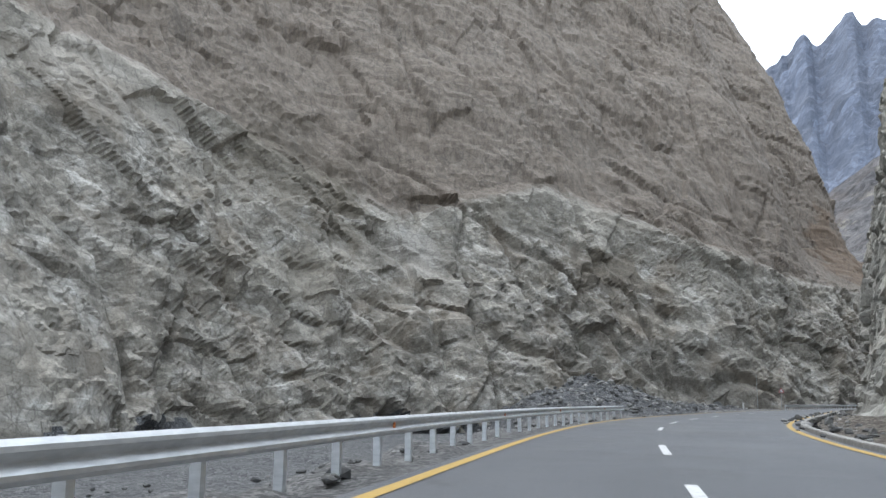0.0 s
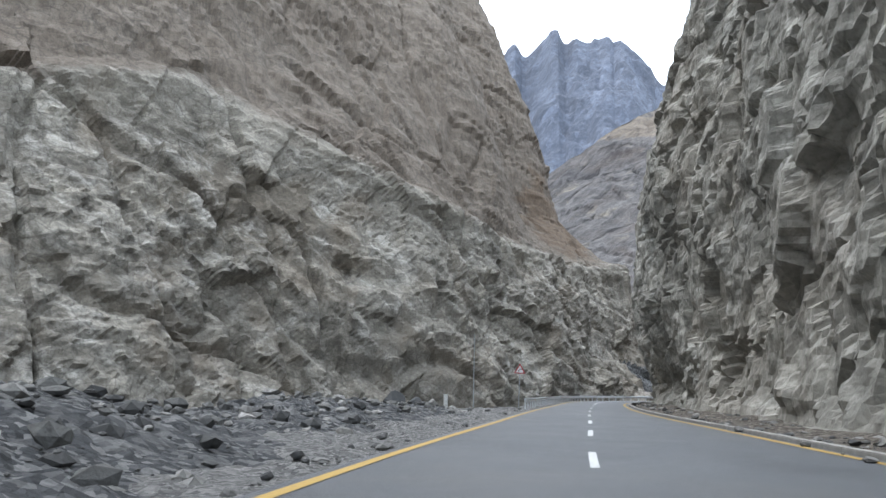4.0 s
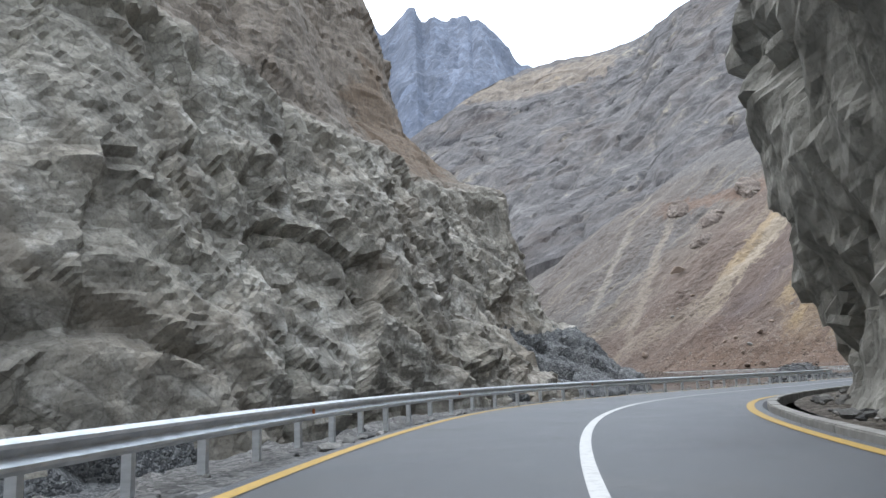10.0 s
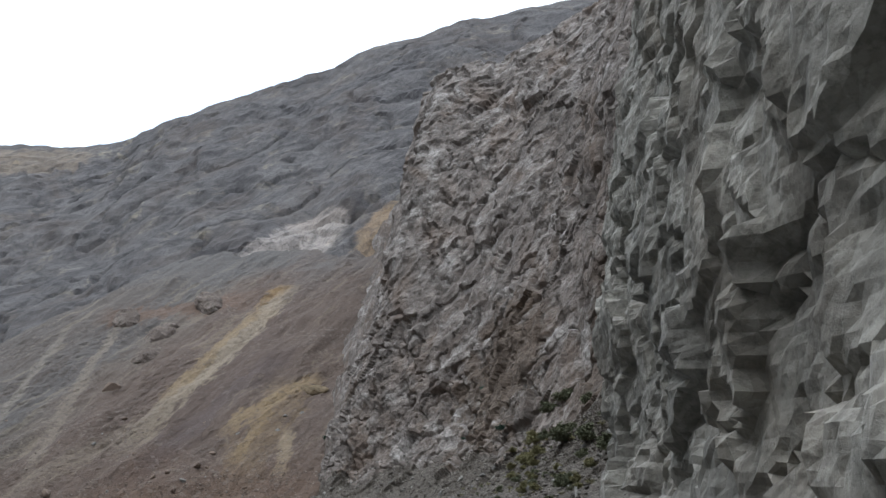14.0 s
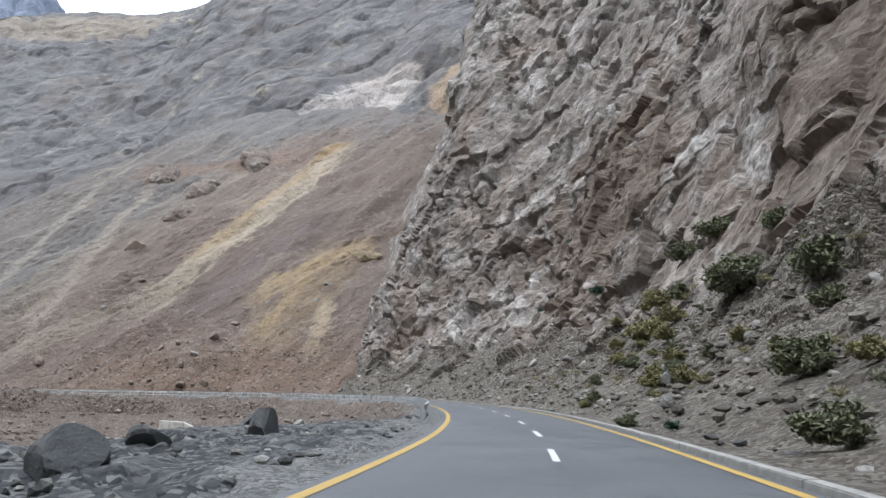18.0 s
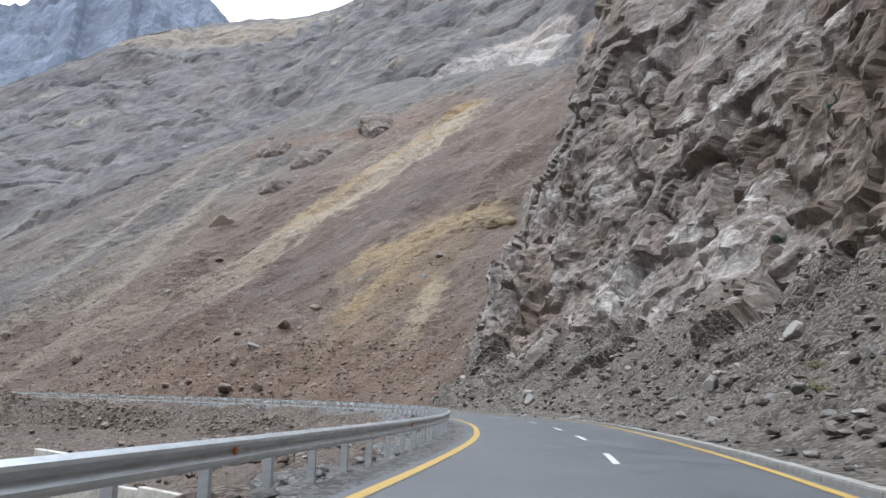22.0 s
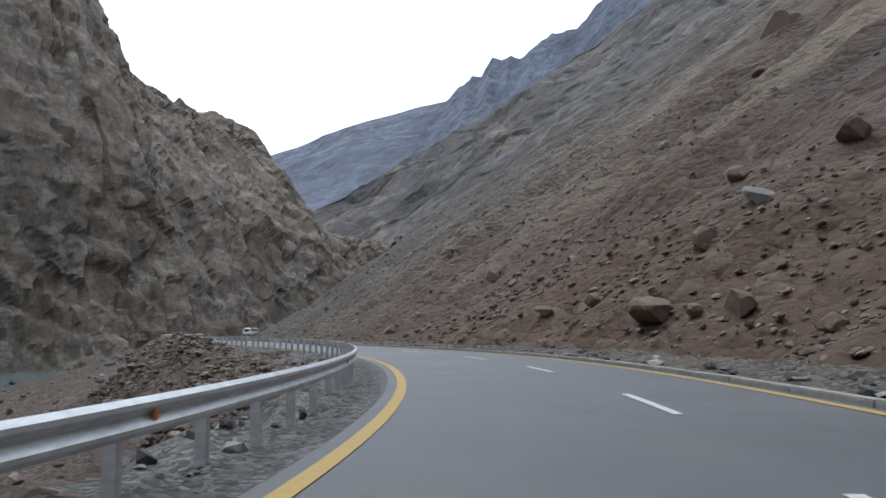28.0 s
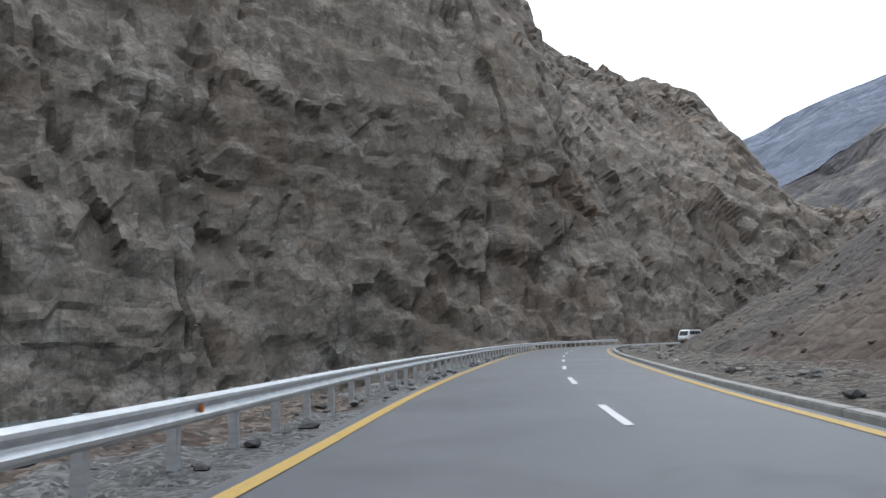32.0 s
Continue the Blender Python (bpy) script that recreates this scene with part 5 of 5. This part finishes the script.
stones("slide_stones", "red-brown broken stones covering the landslide slope", pick("landslide_slope", 8000, 1, lambda g: (g[:, 2] < 30) & (g[:, 1] < 420) & (g[:, 2] > 0)), skewed(8000, 0.05, 0.34, 2, 3.0), PEBBLE_RED, 3, 0.35)
stones("slide_foot_stones", "broken red-brown rubble at the foot of the landslide slope", pick("landslide_slope", 3600, 21, lambda g: (g[:, 2] < 11) & (g[:, 1] < 350) & (g[:, 1] > 276) & (g[:, 2] > -0.2)), skewed(3600, 0.05, 0.36, 22, 2.5), PEBBLE_RED, 23, 0.3)
stones("river_bank_stones", "red-brown broken stones strewn over the river bank", pick("ground", 4200, 61, lambda g: (g[:, 0] > 205) & (g[:, 1] > 205) & (g[:, 1] < 345)) + np.r_[0, 0, 0.05], skewed(4200, 0.06, 0.6, 62), PEBBLE_RED, 63)
stones("river_bed_stones", "grey broken stones on the river bed", pick("ground", 3000, 64, lambda g: (g[:, 0] < 215) | (g[:, 1] > 345)) + np.r_[0, 0, 0.05], skewed(3000, 0.08, 0.7, 65), PEBBLE_GREY, 66)
stones("scree_stones", "grey broken stones on the scree below the cliff", pick("cliff_after_bend", 5200, 4, lambda g: (g[:, 2] < 12) & (g[:, 2] > 0.35)), skewed(5200, 0.06, 0.42, 5), PEBBLE_TAN, 6)
for k, (seed, mat) in enumerate(((81, PEBBLE_GREY), (82, PEBBLE_GREY), (83, PEBBLE_GREY), (84, PEBBLE_GREY), (85, PEBBLE_RED), (86, PEBBLE_RED), (87, PEBBLE_RED))):
    n = 2600 if seed == 81 else 1200
    stones("heap_stones", "loose broken stones on the debris heap", pick("mound" + str(seed), n, seed, lambda g: g[:, 2] > -9), skewed(n, 0.04, 0.24 if seed in (83, 84) else 0.36, seed), mat, seed)
r = np.random.RandomState(9)
ss, oo = r.uniform(station(-30, -110), station(231, 430), 9000), 5.0 + 11 * r.uniform(0, 1, 9000) ** 1.6
pts = np.array([by_road(a, b) for a, b in zip(ss, oo)])
stones("shoulder_stones", "loose grey stones scattered over the gravel shoulder", pts, skewed(9000, 0.025, 0.22, 10), PEBBLE_GREY, 11)
ss, oo = r.uniform(station(-30, -110), station(231, 430), 3500), r.uniform(4.9, 8.5, 3500)
pts = np.array([np.r_[on_road(a, b)[0][0], 0.0] for a, b in zip(ss, oo)])
stones("verge_stones", "small grey stones fallen along the kerb", pts, skewed(3500, 0.03, 0.3, 12), PEBBLE_GREY, 13)

# ---------- shrubs on the scree ----------
def leaf_material(name, a, b):
    m = Nodes(name, 0.8)
    geo = m.n.new("ShaderNodeNewGeometry")
    m.b.inputs["Specular IOR Level"].default_value = 0.15
    return m.done(m.ramp(geo.outputs["Random Per Island"], (0.0, a), (1.0, b)))


LEAF_DARK = leaf_material("dark_green_leaves", (0.085, 0.095, 0.06), (0.17, 0.18, 0.115))
LEAF_OLIVE = leaf_material("olive_yellow_leaves", (0.13, 0.125, 0.062), (0.24, 0.225, 0.12))
LEAF_BLUE = leaf_material("blue_green_leaves", (0.03, 0.06, 0.045), (0.07, 0.12, 0.09))
TWIG = Nodes("dry_twigs", 0.9).done((0.13, 0.1, 0.07))


def shrub(label, leaf, seed, leaves=900):
    """A low shrub about one metre in radius: forked stems and a crown of small leaves in clumps."""
    rr = random.Random(seed)
    thing = tagged(new("shrub"), label, "shrub", "shrubs on the scree")
    bm = bmesh.new()
    tips = []
    for k in range(13):
        a, tilt, ln = rr.uniform(0, 6.28), rr.uniform(0.15, 1.0), rr.uniform(0.55, 1.0)
        way = Vector((math.cos(a) * math.sin(tilt), math.sin(a) * math.sin(tilt), math.cos(tilt)))
        turn = way.to_track_quat("Z", "Y").to_matrix().to_4x4()
        bmesh.ops.create_cone(bm, cap_ends=True, segments=5, radius1=0.022, radius2=0.006, depth=ln, matrix=Matrix.Translation(way * ln / 2) @ turn)
        tips += [way * ln * q + Vector((rr.gauss(0, 0.1), rr.gauss(0, 0.1), rr.gauss(0, 0.07))) for q in (0.45, 0.65, 0.85, 1.0)]
    part("stem", bm, TWIG, thing)
    r = np.random.RandomState(seed)
    c = np.array([tuple(t) for t in tips])[r.randint(0, len(tips), leaves)] + r.normal(0, 0.1, (leaves, 3))
    c[:, 2] = np.maximum(c[:, 2], 0.04)
    u, w = r.normal(0, 1, (2, leaves, 3))
    u /= np.linalg.norm(u, axis=1, keepdims=True)
    w -= u * (u * w).sum(1, keepdims=True)
    w /= np.linalg.norm(w, axis=1, keepdims=True)
    ln, wd = r.uniform(0.06, 0.12, (leaves, 1)), r.uniform(0.025, 0.05, (leaves, 1))
    v = np.stack([c - u * ln, c + w * wd, c + u * ln, c - w * wd], 1)
    mesh_object("foliage", v.reshape(-1, 3), np.arange(leaves * 4).reshape(-1, 4), leaf, thing)
    return thing


KINDS = {"tuft": shrub("small dry tuft of grass and twigs on the scree", LEAF_OLIVE, 5, 260), "bushlet": shrub("small dark green bush on the scree", LEAF_DARK, 6, 320), "dark": shrub("dense dark green shrub growing on the scree", LEAF_DARK, 1, 2400), "olive": shrub("dry olive-yellow shrub growing on the scree", LEAF_OLIVE, 2, 1800),
         "blue": shrub("small blue-green shrub beside the road", LEAF_BLUE, 3, 1200)}
SHRUBS = [(238, 181.5, 2.0, "dark"), (216, 175, 2.2, "dark"), (218.5, 176.5, 1.5, "dark"), (244, 190, 1.2, "olive"), (238, 192, 1.1, "olive"), (206.2, 179.1, 1.0, "olive"), (202, 176, 0.9, "olive"),
          (192, 176, 0.55, "dark"), (213.6, 186.2, 0.7, "olive"), (188.5, 173, 0.4, "blue"), (204, 173.2, 0.9, "olive"), (206, 177.5, 0.8, "dark"), (205, 175.2, 0.7, "dark"), (240, 191.5, 0.8, "olive"),
          (224, 174, 1.5, "dark"), (183, 161.5, 1.5, "dark"), (177, 166.2, 0.6, "olive"), (190, 168, 1.1, "dark"), (186, 166, 0.8, "olive"), (195, 170, 0.7, "olive"), (210, 180, 0.8, "olive"),
          (209, 178.4, 0.9, "olive"), (211.5, 179, 0.7, "dark"), (198, 174, 0.5, "olive"), (235.7, 188.8, 1.9, "olive"), (228.9, 185.1, 1.7, "olive"), (221.2, 182.4, 1.2, "olive"), (236.9, 187.2, 1.5, "olive"), (232.3, 189.9, 1.2, "olive"), (229.1, 191, 0.9, "dark"), (213.6, 185.4, 0.8, "dark"),
          (242, 186, 1.9, "dark"), (282.2, 214.3, 0.9, "blue"), (258.4, 201.4, 1.2, "blue"), (245.8, 190.7, 1.2, "olive"), (232.3, 183.8, 1.5, "dark"), (278, 218.2, 0.7, "blue"), (217, 176.3, 2.3, "dark"), (203.6, 169.1, 1.9, "dark"),
          (189.3, 168.5, 1.3, "dark"), (176.7, 166.2, 0.9, "dark"), (326, 286, 1.4, "blue"), (319.3, 278, 1.2, "blue"), (186.5, 164.4, 1.0, "olive"), (221, 185, 0.9, "dark"), (226, 183, 1.4, "olive"), (240, 189, 1.4, "olive"), (250, 196, 1.0, "olive"), (220, 183, 0.6, "olive"), (227, 186, 0.7, "olive"), (197, 168, 1.0, "dark"), (180, 164, 0.6, "olive")]
rnd = random.Random(17)
pool = SURFACES["cliff_after_bend"]
near = pool[(pool[:, 2] < 11) & (pool[:, 2] > 0.8) & (pool[:, 0] < 252)]
for k in range(95):
    x, y, z = near[rnd.randrange(len(near))]
    SHRUBS.append((float(x), float(y), rnd.uniform(0.25, 0.65), rnd.choice(("tuft", "tuft", "bushlet"))))
used = set()
for x, y, size, kind in SHRUBS:
    m = Matrix.Translation((x, y, height_on("landslide_slope" if x > 300 else "cliff_after_bend", x, y) - 0.12)) @ Matrix.Rotation(x * 3.7, 4, "Z")
    if kind in used:
        ob = copy_thing(KINDS[kind], m)
    else:
        ob = KINDS[kind]
        ob.matrix_basis = m
    used.add(kind)
    ob.scale = (size * 1.25, size * 1.25, size)

# ---------- road sign, marker post and pole ----------
RED = Nodes("red_sign_paint", 0.5).done((0.45, 0.03, 0.035))
SIGN_WHITE = Nodes("white_sign_paint", 0.5).done((0.72, 0.73, 0.74))
BLACK = Nodes("black_sign_paint", 0.5).done((0.02, 0.02, 0.022))
STEEL = Nodes("grey_painted_steel", 0.6, 0.3).done((0.34, 0.36, 0.37))
WHITEWASH = Nodes("whitewashed_concrete", 0.85)
WHITEWASH = WHITEWASH.bump(WHITEWASH.noise(18, 4), 0.01).done(WHITEWASH.ramp(WHITEWASH.noise(5, 5), (0.3, (0.4, 0.39, 0.37)), (0.6, (0.66, 0.66, 0.65))))


def flat_shape(points, thick, inner=None):
    """An upright plate in the x-z plane from a closed outline, thick along y."""
    bm = bmesh.new()
    front = [bm.verts.new((x, 0, z)) for x, z in points]
    f = bm.faces.new(front)
    made = bmesh.ops.extrude_face_region(bm, geom=[f])
    bmesh.ops.translate(bm, verts=[e for e in made["geom"] if isinstance(e, bmesh.types.BMVert)], vec=(0, thick, 0))
    bmesh.ops.recalc_face_normals(bm, faces=bm.faces)
    return bm


def triangle(r, z, cut):
    pts = []
    for k in range(3):
        for d in (-cut, cut):
            a = radians(90 + 120 * k) + d
            pts.append((r * math.cos(a), z + r * math.sin(a)))
    return pts


(sp, sa) = on_road(S_B0 - 0.4, -5.4)
sign = tagged(new("road_sign"), "triangular red-bordered bend warning sign on a grey post", "road sign")
sign.matrix_basis = Matrix.Translation((33.05, 75.3, -0.15)) @ Matrix.Rotation(sa[0] - radians(84), 4, "Z") @ Matrix.Rotation(radians(2.0), 4, "Y")
part("post", rod(0.04, 3.35), STEEL, sign)
border = part("border", flat_shape(triangle(0.45, 3.05, 0.07), 0.02), RED, sign, "red painted triangular border")
border.location = (0, -0.07, 0)
face = part("face", flat_shape(triangle(0.33, 3.05, 0.08), 0.006), SIGN_WHITE, sign, "white painted sign face")
face.location = (0, -0.076, 0)
arc = [(-0.1 + 0.16 * (1 - math.cos(a)) - 0.0, 2.93 + 0.19 * math.sin(a)) for a in (0.0, 0.3, 0.6, 0.9, 1.2, 1.5)]
outer = [(x - 0.028, z + 0.01) for x, z in arc] + [(0.1, 3.17), (0.17, 3.125), (0.1, 3.075)] + [(x + 0.028, z - 0.01) for x, z in arc[::-1]]
symbol = part("symbol", flat_shape(outer, 0.004), BLACK, sign, "black curved arrow symbol")
symbol.location = (0, -0.081, 0)
for z in (2.95, 3.2):
    clamp = part("clamp", box((0.16, 0.05, 0.04), (0, -0.035, z), 0.006), STEEL, sign)

mp, ma = on_road(station(19, 72), -9.5)
marker = tagged(new("marker_post", None), "white concrete marker post standing in the gravel", "marker post")
marker.matrix_basis = Matrix.Translation((mp[0][0], mp[0][1], -0.3))
part("shaft", box((0.24, 0.2, 1.25), (0, 0, 0.62), 0.025), WHITEWASH, marker)
part("cap", box((0.26, 0.22, 0.08), (0, 0, 1.27), 0.02), WHITEWASH, marker)

for x, y, z in ((159.4, 174.3, -0.35), (172.8, 162.2, 0.7)):
    copy_thing(marker, Matrix.Translation((x, y, z)))
pole = tagged(new("utility_pole"), "thin grey steel utility pole beside the road", "pole")
pole.matrix_basis = Matrix.Translation((29.0, 74.5, -0.4)) @ Matrix.Rotation(radians(1.5), 4, "X")
part("shaft", rod(0.045, 5.8, top=0.03), STEEL, pole)
part("cap", rod(0.05, 0.06, (0, 0, 5.8)), STEEL, pole)
part("base", box((0.5, 0.5, 0.5), (0, 0, 0.2), 0.03), CONCRETE, pole)

# ---------- white van far down the road ----------
VAN_WHITE = Nodes("white_van_paint", 0.35).done((0.7, 0.71, 0.71))
GLASS = Nodes("dark_window_glass", 0.1).done((0.03, 0.035, 0.04))
TYRE = Nodes("tyre_rubber", 0.85).done((0.025, 0.025, 0.026))
RIM = Nodes("silver_wheel_rim", 0.4, 0.7).done((0.5, 0.5, 0.5))
LAMP = Nodes("clear_headlamp_glass", 0.15).done((0.6, 0.6, 0.58))
vp, va = on_road(849.0, 1.6)
van = tagged(new("van"), "white minibus standing on the far stretch of road", "van")
van.matrix_basis = Matrix.Translation((vp[0][0], vp[0][1], 0.02)) @ Matrix.Rotation(va[0] + math.pi, 4, "Z")
body = bmesh.new()
outline = [(-2.3, 0.35), (2.3, 0.35), (2.35, 0.85), (2.2, 1.05), (1.65, 1.85), (1.3, 2.0), (-2.15, 2.02), (-2.33, 1.8)]
front = [body.verts.new((x, -0.85, z)) for x, z in outline]
f = body.faces.new(front)
made = bmesh.ops.extrude_face_region(body, geom=[f])
bmesh.ops.translate(body, verts=[e for e in made["geom"] if isinstance(e, bmesh.types.BMVert)], vec=(0, 1.7, 0))
bmesh.ops.recalc_face_normals(body, faces=body.faces)
bmesh.ops.bevel(body, geom=list(body.edges), offset=0.06, segments=2, affect="EDGES")
shell = part("body", body, VAN_WHITE, van)
for side_y in (-0.86, 0.86):
    for x0, x1 in ((-2.0, -1.1), (-1.0, -0.1), (0.0, 0.85), (0.95, 1.5)):
        part("side_window", box((x1 - x0, 0.02, 0.55), ((x0 + x1) / 2, side_y, 1.5), 0.008), GLASS, shell)
shield = part("windscreen", box((0.02, 1.4, 0.85), (0, 0, 0), 0.008), GLASS, shell)
shield.matrix_basis = Matrix.Translation((1.97, 0, 1.44)) @ Matrix.Rotation(radians(-34.5), 4, "Y")
part("rear_window", box((0.02, 1.3, 0.5), (-2.35, 0, 1.55), 0.008), GLASS, shell)
for y in (-0.62, 0.62):
    part("headlamp", box((0.06, 0.3, 0.18), (2.34, y, 0.8), 0.02), LAMP, shell)
part("bumper", box((0.16, 1.7, 0.22), (2.36, 0, 0.48), 0.04), STEEL, shell)
for x in (-1.45, 1.5):
    for y in (-0.78, 0.78):
        wheel = part("wheel", rod(0.33, 0.2, (0, 0, -0.1), 20), TYRE, van)
        wheel.matrix_basis = Matrix.Translation((x, y, 0.33)) @ Matrix.Rotation(radians(90), 4, "X")
        part("rim", rod(0.19, 0.215, (0, 0, -0.1075), 14), RIM, wheel)
